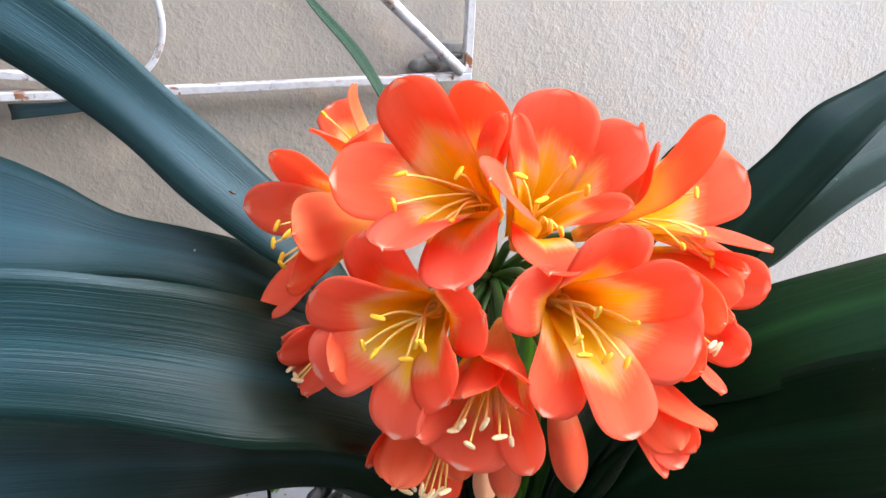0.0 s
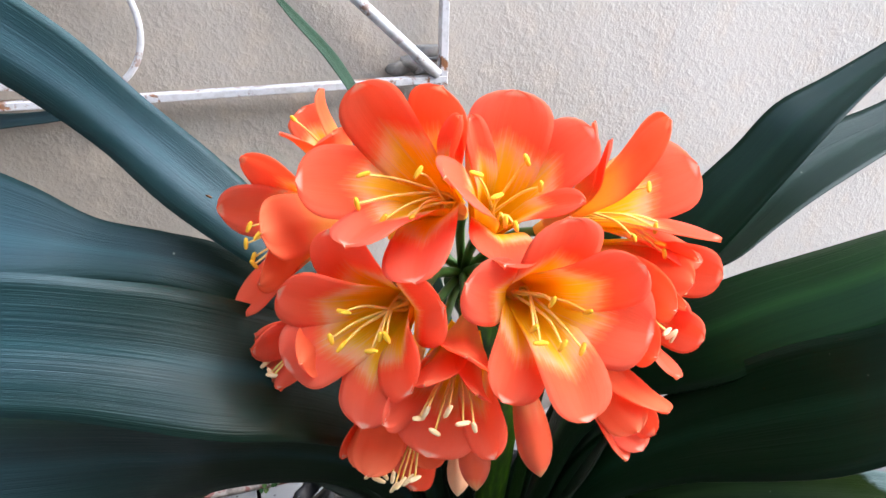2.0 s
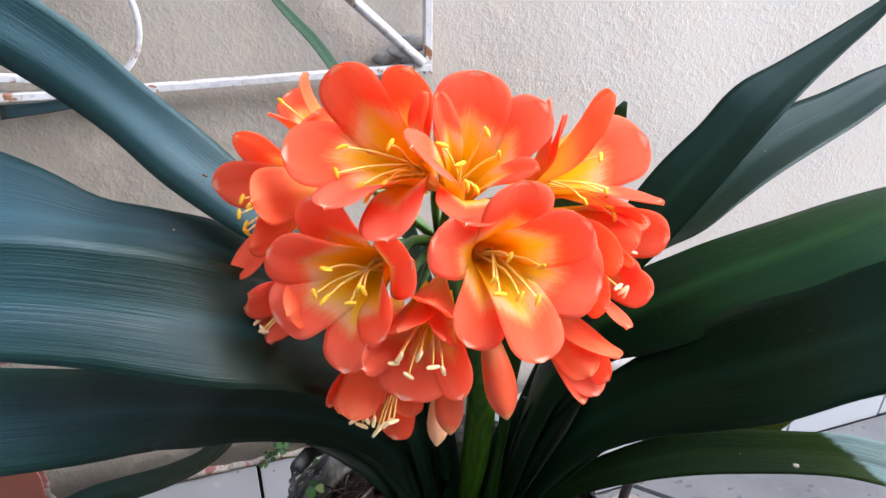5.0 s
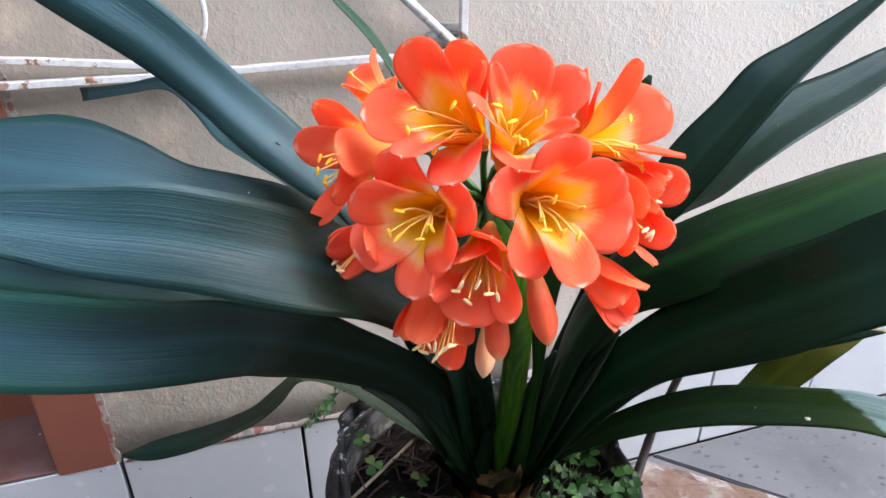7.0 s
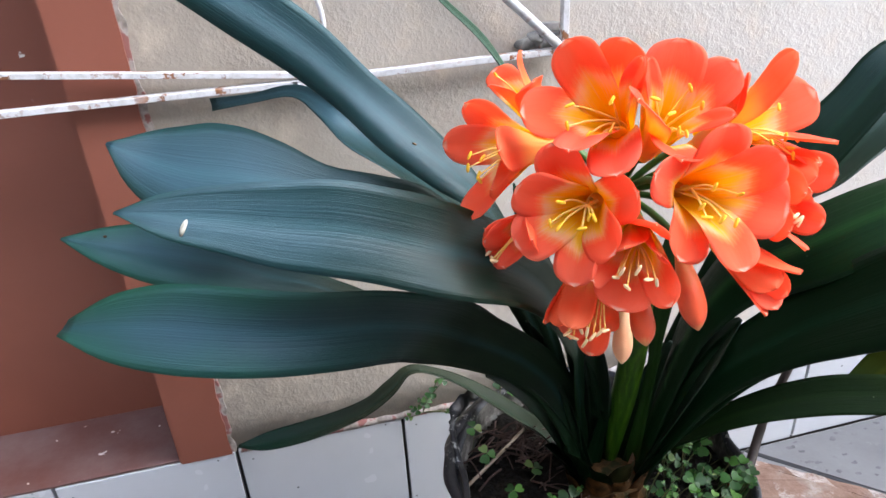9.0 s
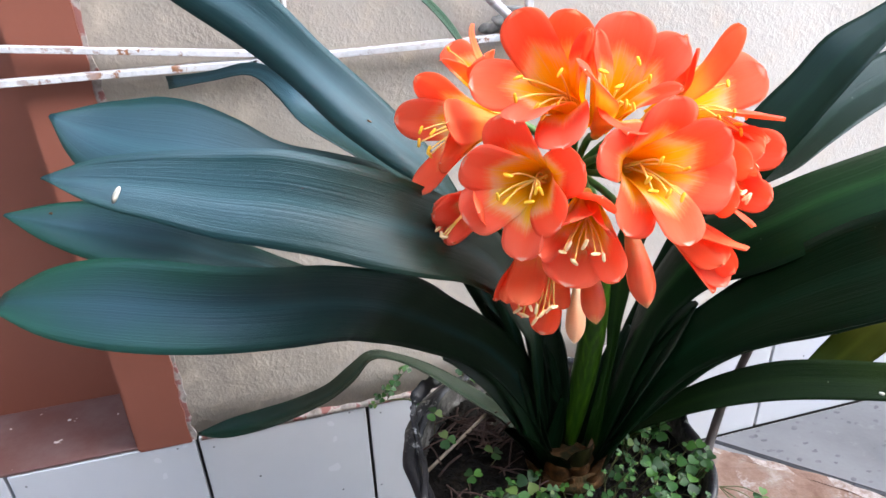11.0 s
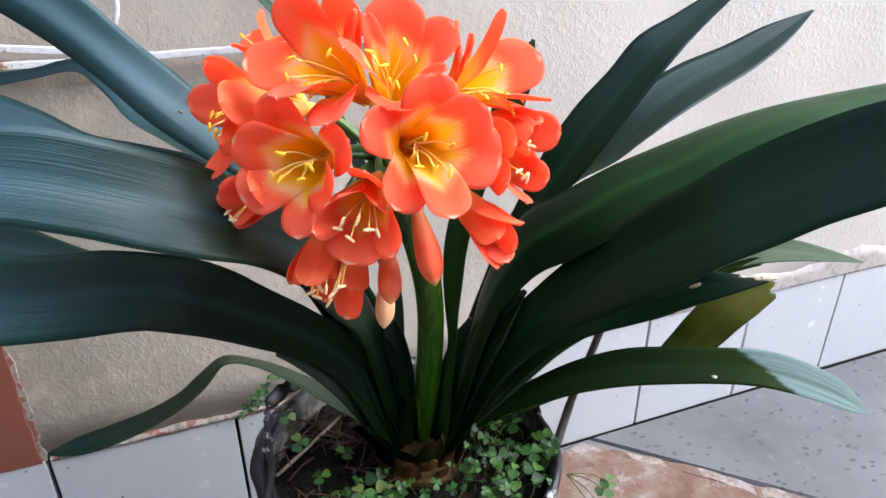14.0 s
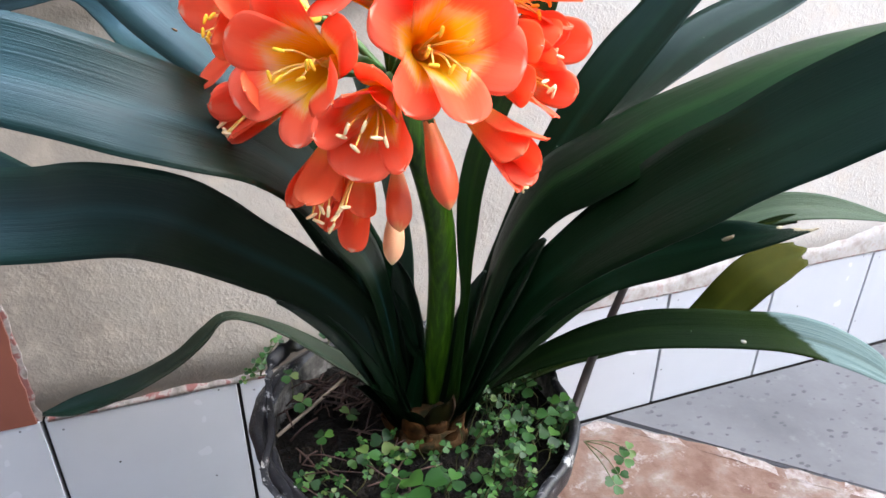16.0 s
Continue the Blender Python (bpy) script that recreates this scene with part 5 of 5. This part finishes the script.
flower(2, (0.3450, -0.3310, 0.6410),
       [(0.364, -0.354, 0.685, 0.0126),
        (0.396, -0.336, 0.659, 0.0164),
        (0.384, -0.370, 0.642, 0.0126),
        (0.385, -0.362, 0.629, 0.0126),
        (0.352, -0.339, 0.673, 0.0126),
        (0.345, -0.337, 0.680, 0.0126)],
       [(0.366, -0.346, 0.656), (0.349, -0.365, 0.645), (0.363, -0.358, 0.644), (0.364, -0.361, 0.639), (0.377, -0.351, 0.639), (0.366, -0.362, 0.635)], False, 0.5)
flower(3, (0.3128, -0.3520, 0.6208),
       [(0.315, -0.377, 0.662, 0.0147),
        (0.338, -0.388, 0.647, 0.0136),
        (0.349, -0.385, 0.617, 0.0168),
        (0.317, -0.400, 0.597, 0.0126),
        (0.292, -0.386, 0.600, 0.0126),
        (0.281, -0.375, 0.642, 0.0126)],
       [(0.324, -0.380, 0.627), (0.311, -0.378, 0.632), (0.304, -0.380, 0.624), (0.306, -0.382, 0.619), (0.322, -0.383, 0.614), (0.314, -0.383, 0.617)], False, 0.8)
flower(4, (0.2680, -0.3380, 0.6146),
       [(0.224, -0.345, 0.632, 0.0141),
        (0.224, -0.345, 0.600, 0.0134),
        (0.247, -0.367, 0.584, 0.0126),
        (0.262, -0.378, 0.605, 0.0126),
        (0.274, -0.373, 0.633, 0.0126),
        (0.242, -0.344, 0.652, 0.0126)],
       [(0.245, -0.352, 0.624), (0.240, -0.351, 0.613), (0.243, -0.355, 0.612), (0.252, -0.362, 0.613), (0.255, -0.363, 0.619), (0.257, -0.364, 0.619)], False, 0.8)
flower(5, (0.2922, -0.3455, 0.5972),
       [(0.270, -0.370, 0.567, 0.0159),
        (0.290, -0.386, 0.575, 0.0098),
        (0.278, -0.385, 0.620, 0.0098),
        (0.284, -0.382, 0.602, 0.0098),
        (0.266, -0.379, 0.608, 0.0098),
        (0.253, -0.374, 0.590, 0.0098)],
       [(0.266, -0.373, 0.589), (0.268, -0.375, 0.593), (0.271, -0.376, 0.584), (0.280, -0.380, 0.589), (0.284, -0.381, 0.587), (0.275, -0.378, 0.594)], True, 0.8)
flower(6, (0.2570, -0.2870, 0.6320),
       [(0.218, -0.277, 0.658, 0.0134),
        (0.206, -0.270, 0.633, 0.0126),
        (0.221, -0.328, 0.646, 0.0126),
        (0.208, -0.300, 0.599, 0.0126),
        (0.218, -0.323, 0.624, 0.0126)],
       [(0.215, -0.270, 0.627), (0.216, -0.288, 0.624), (0.218, -0.302, 0.624), (0.221, -0.300, 0.633), (0.218, -0.285, 0.630), (0.218, -0.304, 0.622)], False, 0.5)
flower(7, (0.2610, -0.2720, 0.6440),
       [(0.253, -0.272, 0.683, 0.0058),
        (0.248, -0.239, 0.666, 0.0098),
        (0.235, -0.272, 0.665, 0.0098),
        (0.254, -0.288, 0.669, 0.0098)],
       [(0.242, -0.261, 0.668)], False, 0.8)
flower(8, (0.2517, -0.3061, 0.5952),
       [(0.215, -0.322, 0.600, 0.0098),
        (0.221, -0.335, 0.583, 0.0098),
        (0.213, -0.326, 0.596, 0.0098),
        (0.216, -0.321, 0.579, 0.0098),
        (0.228, -0.356, 0.608, 0.0098)],
       [(0.218, -0.319, 0.585), (0.219, -0.321, 0.581), (0.216, -0.310, 0.578), (0.220, -0.323, 0.581)], True, 0.8)
flower(9, (0.2723, -0.3294, 0.5742),
       [(0.246, -0.349, 0.549, 0.0098),
        (0.249, -0.360, 0.554, 0.0098),
        (0.243, -0.339, 0.545, 0.0098),
        (0.262, -0.334, 0.527, 0.0098),
        (0.265, -0.350, 0.550, 0.0098)],
       [(0.253, -0.349, 0.543), (0.257, -0.357, 0.549), (0.260, -0.358, 0.548), (0.256, -0.350, 0.540)], True, 0.8)
flower(10, (0.2821, -0.3307, 0.5607),
       [(0.275, -0.334, 0.512, 0.0098),
        (0.279, -0.349, 0.538, 0.0098),
        (0.264, -0.330, 0.524, 0.0098)],
       [(0.263, -0.359, 0.545), (0.265, -0.363, 0.550), (0.262, -0.352, 0.536), (0.267, -0.365, 0.552)], True, 0.8)
flower(11, (0.3435, -0.3428, 0.5850),
       [(0.358, -0.391, 0.583, 0.0098),
        (0.346, -0.391, 0.577, 0.0098),
        (0.349, -0.385, 0.557, 0.0098),
        (0.360, -0.384, 0.566, 0.0098),
        (0.356, -0.384, 0.559, 0.0098)],
       [(0.362, -0.365, 0.550), (0.366, -0.364, 0.552), (0.361, -0.365, 0.549)], True, 0.8)
flower(12, (0.3560, -0.3350, 0.6220),
       [(0.396, -0.363, 0.621, 0.0115),
        (0.357, -0.385, 0.625, 0.0098),
        (0.372, -0.374, 0.627, 0.0098),
        (0.370, -0.375, 0.619, 0.0098),
        (0.383, -0.362, 0.629, 0.0098)],
       [(0.379, -0.360, 0.615), (0.375, -0.363, 0.617), (0.372, -0.364, 0.620)], True, 0.8)
flower(13, (0.3600, -0.3400, 0.6040),
       [(0.384, -0.373, 0.599, 0.0098),
        (0.367, -0.383, 0.592, 0.0098),
        (0.381, -0.367, 0.607, 0.0098),
        (0.354, -0.383, 0.604, 0.0098)],
       [(0.366, -0.372, 0.606), (0.372, -0.368, 0.601), (0.382, -0.360, 0.602), (0.390, -0.353, 0.598), (0.374, -0.367, 0.599)], True, 0.8)
bud((0.302, -0.333, 0.558), (0.295, -0.361, 0.533), 0.0069, M_BUD, "closed orange flower bud")
bud((0.306, -0.315, 0.530), (0.298, -0.332, 0.499), 0.0062, M_PALEBUD, "closed pale peach flower bud")
bud((0.313, -0.354, 0.587), (0.317, -0.374, 0.547), 0.0073, M_BUD, "closed orange flower bud")


# ---- pot, soil and what grows in it ----
PC, PR, PZ = Vector((0.350, -0.222, 0)), 0.134, 0.298
pot = tagged(new("flower_pot"), "weathered black plastic pot with limescale, standing on the paving", "pot")
pot.location = (PC.x, PC.y, 0)


def ring_mesh(profile, c, seed, amount):
    bm = bmesh.new()
    rings = []
    for r, z in profile:
        ring = []
        for j in range(c):
            a = 2 * math.pi * j / c
            k = z / PZ
            wob = amount * k * k * (noise.noise((2.2 * math.cos(a), 2.2 * math.sin(a), seed)) + 0.4 * noise.noise((6 * math.cos(a), 6 * math.sin(a), seed + z * 20)))
            lift = amount * 0.8 * k ** 6 * noise.noise((3 * math.cos(a), 3 * math.sin(a), seed + 4))
            ring.append(bm.verts.new(((r + wob) * math.cos(a), (r + wob) * math.sin(a), z + lift)))
        rings.append(ring)
    for a, b in zip(rings, rings[1:]):
        for j in range(c):
            bm.faces.new((a[j], a[(j + 1) % c], b[(j + 1) % c], b[j]))
    return bm, rings


bm, rings = ring_mesh([(0.100, 0.0), (0.104, 0.003), (0.128, 0.262), (0.1335, 0.266), (0.136, 0.272), (0.137, 0.292), (0.1345, 0.2985), (0.1310, 0.2985), (0.1285, 0.294)], 96, 2.0, 0.009)
bm.faces.new(rings[0][::-1])
part("body", bm, M_POT, pot)
bm, rings = ring_mesh([(0.1286, 0.2945), (0.1275, 0.285), (0.125, 0.24), (0.12, 0.2)], 96, 2.0, 0.009)
bmesh.ops.reverse_faces(bm, faces=bm.faces)
part("inside", bm, M_POTIN, pot, "limescaled inner face")
# the torn plastic lip that stands up on one side
bm = bmesh.new()
last = None
for i in range(30):
    s = i / 29
    a = radians(118 + 92 * s)
    hgt = 0.003 + 0.009 * math.sin(math.pi * s) ** 0.8 * (0.75 + 0.5 * noise.noise((s * 7, 1, 1)))
    o = 0.1375 + 0.004 * math.sin(math.pi * s) + 0.003 * noise.noise((s * 9, 3, 1))
    row = [bm.verts.new((r * math.cos(a), r * math.sin(a), z)) for r, z in ((0.134, 0.288), (o, 0.290 + hgt * 0.5), (o + 0.003, 0.292 + hgt), (o - 0.004, 0.294 + hgt * 1.08), (0.1325, 0.296 + hgt * 0.35))]
    if last:
        for j in range(4):
            bm.faces.new((last[j], last[j + 1], row[j + 1], row[j]))
    last = row
part("torn_lip", bm, M_POT, pot, "crumpled torn lip of the pot")

bm = bmesh.new()
strap = smoothed([(0.268, -0.112, 0.312), (0.252, -0.124, 0.317), (0.236, -0.136, 0.314), (0.2285, -0.150, 0.305), (0.2255, -0.185, 0.302), (0.2225, -0.222, 0.304), (0.212, -0.262, 0.302), (0.220, -0.285, 0.296)], 40)
sweep(bm, [(p[0] - PC.x, p[1] - PC.y, p[2] + 0.002 * noise.noise((i * 0.5, 0, 3))) for i, p in enumerate(strap)], [(0.0068 if i < 13 else 0.0032) * (1 + 0.45 * noise.noise((i * 0.9, 2, 1))) for i in range(40)], 10, 0, 0.28)
part("strap", bm, M_POT, pot, "rolled strip of torn black plastic")

bm = bmesh.new()
bmesh.ops.create_grid(bm, x_segments=110, y_segments=110, size=0.13)
bmesh.ops.delete(bm, geom=[v for v in bm.verts if v.co.to_2d().length > 0.1265], context="VERTS")
for v in bm.verts:
    q = v.co
    v.co.z = 0.272 + 0.016 * math.exp(-(q.to_2d().length / 0.055) ** 2) + 0.006 * noise.noise((q.x * 22, q.y * 22, 1)) + 0.005 * noise.noise((q.x * 60, q.y * 60, 2)) + 0.0025 * noise.noise((q.x * 160, q.y * 160, 3))
soil = tagged(part("soil", bm, M_SOIL, None), "dark crumbly potting soil in the pot", "soil", kind="stuff")
soil.location = (PC.x, PC.y, 0)

rng = random.Random(5)
bm = bmesh.new()
for k in range(70):
    a, r = rng.uniform(1.6, 4.4), 0.12 * math.sqrt(rng.random())
    p = PC + Vector((r * math.cos(a), r * math.sin(a), 0.279 + rng.uniform(0, 0.012)))
    d = Vector((rng.uniform(-1, 1), rng.uniform(-1, 1), rng.uniform(-0.2, 0.25))).normalized() * rng.uniform(0.008, 0.028)
    sweep(bm, smoothed([p - d, p + Vector((0, 0, 0.003)), p + d * 0.9], 5), rng.uniform(0.0004, 0.0011), 5)
for k in range(70):
    p = Vector((0.292, -0.176, 0.288)) + Vector((rng.gauss(0, 0.014), rng.gauss(0, 0.012), rng.uniform(0, 0.012)))
    d = Vector((rng.uniform(-1, 1), rng.uniform(-0.7, 0.7), rng.uniform(-0.15, 0.35))).normalized() * rng.uniform(0.007, 0.02)
    sweep(bm, smoothed([p - d, p + Vector((0, 0, 0.002)), p + d], 5), rng.uniform(0.0005, 0.0010), 5)
tagged(part("root_litter", bm, M_LITTER, None), "brown dry roots and bits on the soil", "litter", kind="stuff")
bm = bmesh.new()
sweep(bm, smoothed([(0.227, -0.207, 0.287), (0.259, -0.189, 0.294), (0.280, -0.178, 0.300), (0.296, -0.169, 0.304)], 12), 0.0016, 7)
tagged(part("dry_twig", bm, M_TWIG, None), "thin pale dry twig lying on the soil", "twig")
bm = bmesh.new()
sweep(bm, smoothed([(0.450, -0.284, 0.262), (0.463, -0.276, 0.272), (0.489, -0.252, 0.289), (0.514, -0.231, 0.311), (0.534, -0.221, 0.340), (0.552, -0.213, 0.369), (0.563, -0.209, 0.386)], 28), [(0.0046 - 0.0010 * i / 27) * (1 + 0.12 * noise.noise((i * 0.8, 0, 5))) for i in range(28)], 9)
tagged(part("plant_stake", bm, M_STAKE, None), "dark brown wooden stick pushed into the pot", "stake")
for p, s in (((0.383, -0.240, 0.300), 1.0),):
    bm = bmesh.new()
    last = None
    for i in range(8):
        t = i / 7
        w = 0.007 * s * math.sin(math.pi * (0.08 + 0.88 * t))
        q = Vector(p) + Vector((0.030 * s * (t - 0.5), 0.010 * s * t, 0.010 * s * t + 0.003 * math.sin(5 * t)))
        row = [q + Vector((-0.3 * w * u, 0.4 * w * u, w * u)) + Vector((0, -0.002 * (1 - u * u), 0)) for u in (-1, -0.3, 0.4, 1)]
        row = [bm.verts.new(v) for v in row]
        if last:
            for j in range(3):
                bm.faces.new((last[j], last[j + 1], row[j + 1], row[j]))
        last = row
    bmesh.ops.solidify(bm, geom=bm.faces, thickness=0.0008)
    tagged(part("dry_scale", bm, M_SCRAP, None), "curled dry brown leaf scrap on the soil", "dry leaf")


def clover_patch(spots, seed):
    """Three-leaved weeds: heart-shaped leaflets on thin bent stalks."""
    rng = random.Random(seed)
    bm = bmesh.new()
    for foot, head, size, tilt in spots:
        foot, head = Vector(foot), Vector(head)
        sweep(bm, smoothed([foot, foot.lerp(head, 0.5) + Vector((rng.uniform(-1, 1), rng.uniform(-1, 1), 0.5)) * 0.004, head], 6), 0.0005, 4, 1)
        up = Vector((rng.uniform(-0.5, 0.5) * tilt, rng.uniform(-0.9, 0.2) * tilt, 1)).normalized()
        e1 = up.orthogonal().normalized()
        e2 = up.cross(e1)
        a0 = rng.uniform(0, 6.3)
        for k in range(3):
            a = a0 + k * 2.094 + rng.uniform(-0.15, 0.15)
            d = math.cos(a) * e1 + math.sin(a) * e2
            w = up.cross(d)
            droop = rng.uniform(-0.35, 0.1)
            outline = [(0.03, 0.0), (0.30, 0.36), (0.66, 0.56), (0.96, 0.46), (1.05, 0.20), (0.96, 0.0)]
            mid = [bm.verts.new(head + d * size * x + up * (droop * size * x * x)) for x in (0.03, 0.4, 0.72, 0.94)]
            for sgn in (1, -1):
                v = [bm.verts.new(head + d * size * x + w * sgn * size * y + up * (droop * size * x * x + 0.22 * size * y)) for x, y in outline[1:5]]
                for f in ((mid[0], mid[1], v[0]), (mid[1], mid[2], v[1], v[0]), (mid[2], v[2], v[1]), (mid[2], mid[3], v[3], v[2])):
                    bm.faces.new(f if sgn < 0 else f[::-1])
    return bm


rng = random.Random(11)
spots = []
for k in range(270):
    a = rng.uniform(-2.8, 0.6)
    r = 0.13 * math.sqrt(rng.random())
    x, y = PC.x + r * math.cos(a), PC.y + r * math.sin(a)
    if rng.random() < 0.25 and x < PC.x - 0.03:
        continue
    if (Vector((x, y)) - Vector((0.352, -0.238))).length < 0.037:
        continue
    h = 0.281 + rng.uniform(0.002, 0.040) * (0.6 + 0.4 * (x > PC.x))
    f = (x + rng.uniform(-0.015, 0.015), y + rng.uniform(0, 0.02), 0.274)
    spots.append((f, (x, y, h), rng.choice((0.0025, 0.003, 0.0035, 0.0045, 0.005, 0.006, 0.009)) * rng.uniform(0.9, 1.15), 1.0))
for x, y, h, s in ((0.318, -0.322, 0.312, 0.0165), (0.340, -0.322, 0.308, 0.0105), (0.252, -0.186, 0.300, 0.009), (0.262, -0.235, 0.300, 0.008), (0.290, -0.268, 0.302, 0.010), (0.288, -0.215, 0.300, 0.009), (0.246, -0.165, 0.315, 0.008), (0.302, -0.10, 0.330, 0.010), (0.321, -0.098, 0.314, 0.010), (0.332, -0.10, 0.296, 0.009), (0.309, -0.105, 0.300, 0.009), (0.290, -0.112, 0.318, 0.008)):
    spots.append(((x, y + 0.01, 0.272), (x, y, h), s, 0.6))
tagged(part("clover", clover_patch(spots, 3), [M_CLOVER, M_STALKLET], None), "bright green clover-like weeds covering the soil", "weeds", kind="stuff")
wall_weed = [((0.225, -0.004, 0.205), (0.206 + 0.011 * k % 0.06, -0.012 - 0.004 * (k % 3), 0.209 + 0.012 * (k % 5)), 0.005 + 0.001 * (k % 3), 1.0) for k in range(11)]
tagged(part("wall_weed", clover_patch(wall_weed, 4), [M_CLOVER, M_STALKLET], None), "small yellow-green weed rooted in the tile joint", "weed")
edge_weed = [((0.474, -0.290, 0.276), (0.514 - 0.012 * k, -0.300 - 0.011 * k, 0.262 + 0.004 * (k % 2)), 0.0075 + 0.001 * (k % 2), 1.0) for k in range(4)]
tagged(part("edge_weed", clover_patch(edge_weed, 6), [M_CLOVER, M_STALKLET], None), "green weed hanging over the rim of the pot", "weed")


# ---- skirting tiles and paving pieces ----
skirting = structure(new("skirting"), "row of white glazed tiles along the foot of the wall", "skirting")
bm = bmesh.new()
box(bm, -0.0978, 0.0978, 0.0, 0.0098, 0.0, TOP, 0.0012)
tile_mesh = part("tile", bm, M_TILE, skirting, smooth=False)
tile_mesh.location = (TILE * 0.5, 0, 0.002)
rng = random.Random(2)
for k in range(-7, 16):
    if k == 0:
        continue
    t = new("tile", tile_mesh.data)
    t.parent = skirting
    t.location = (TILE * (k + 0.5) + rng.uniform(-0.0006, 0.0006), rng.uniform(-0.0006, 0.0006), 0.002 + rng.uniform(-0.001, 0.001))


def slab(name, corners, z0, z1, material, parent, rough=0.0, seed=0, bevel=0.004):
    """A flat stone with the given outline; rough breaks its edge up."""
    bm = bmesh.new()
    ring = []
    for (x0, y0), (x1, y1) in zip(corners, corners[1:] + corners[:1]):
        m = max(1, int(math.hypot(x1 - x0, y1 - y0) / 0.012)) if rough else 1
        for i in range(m):
            x, y = x0 + (x1 - x0) * i / m, y0 + (y1 - y0) * i / m
            ring.append((x + rough * noise.noise((x * 30, y * 30, seed)), y + rough * noise.noise((x * 30, y * 30, seed + 9))))
    low = [bm.verts.new((x, y, z0)) for x, y in ring]
    mid = [bm.verts.new((x, y, z1 - bevel)) for x, y in ring]
    cx, cy = sum(x for x, _ in ring) / len(ring), sum(y for _, y in ring) / len(ring)
    rows = [low, mid]
    for inset in (bevel, max(bevel * 4, rough * 2.2)):
        rows.append([bm.verts.new((x + (cx - x) / max(0.05, math.hypot(cx - x, cy - y)) * inset, y + (cy - y) / max(0.05, math.hypot(cx - x, cy - y)) * inset, z1 + rough * 0.3 * noise.noise((x * 40, y * 40, 2)))) for x, y in ring])
    for k, (a, b) in enumerate(zip(rows, rows[1:])):
        for i in range(len(a)):
            j = (i + 1) % len(a)
            f = bm.faces.new((a[i], a[j], b[j], b[i]))
            f.material_index = int(bool(rough) and (k == 1 or k == 2 and noise.noise((i * 0.23, seed, 1)) > -0.1))
    bm.faces.new(rows[-1])
    bmesh.ops.recalc_face_normals(bm, faces=bm.faces)
    return part(name, bm, material, parent, smooth=False)


paving = structure(new("pavement"), "worn grey cement paving with open joints", "pavement")
slab("paving_slab", [(0.717, -0.003), (0.98, -0.262), (1.42, -0.70), (1.42, -0.003)], -0.013, 0.002, M_FLOOR, paving)
slab("paving_slab", [(1.425, -0.003), (1.425, -0.70), (2.6, -0.9), (2.6, -0.003)], -0.013, 0.001, M_FLOOR, paving)
slab("paving_slab", [(0.7155, -0.003), (0.978, -0.262), (1.4175, -0.70), (1.0, -1.1), (-1.2, -1.1), (-1.2, -0.003)], -0.013, 0.0, M_FLOOR, paving)
tagged(slab("stone_slab", [(0.685, -0.022), (0.78, -0.10), (0.93, -0.235), (1.12, -0.45), (0.86, -0.66), (0.56, -0.52), (0.515, -0.28), (0.56, -0.10), (0.62, -0.03)], 0.001, 0.020, [M_SLAB, M_SLABEDGE], None, 0.010, 4, 0.006), "rough red-brown stone slab with pale worn edges", "stone slab")
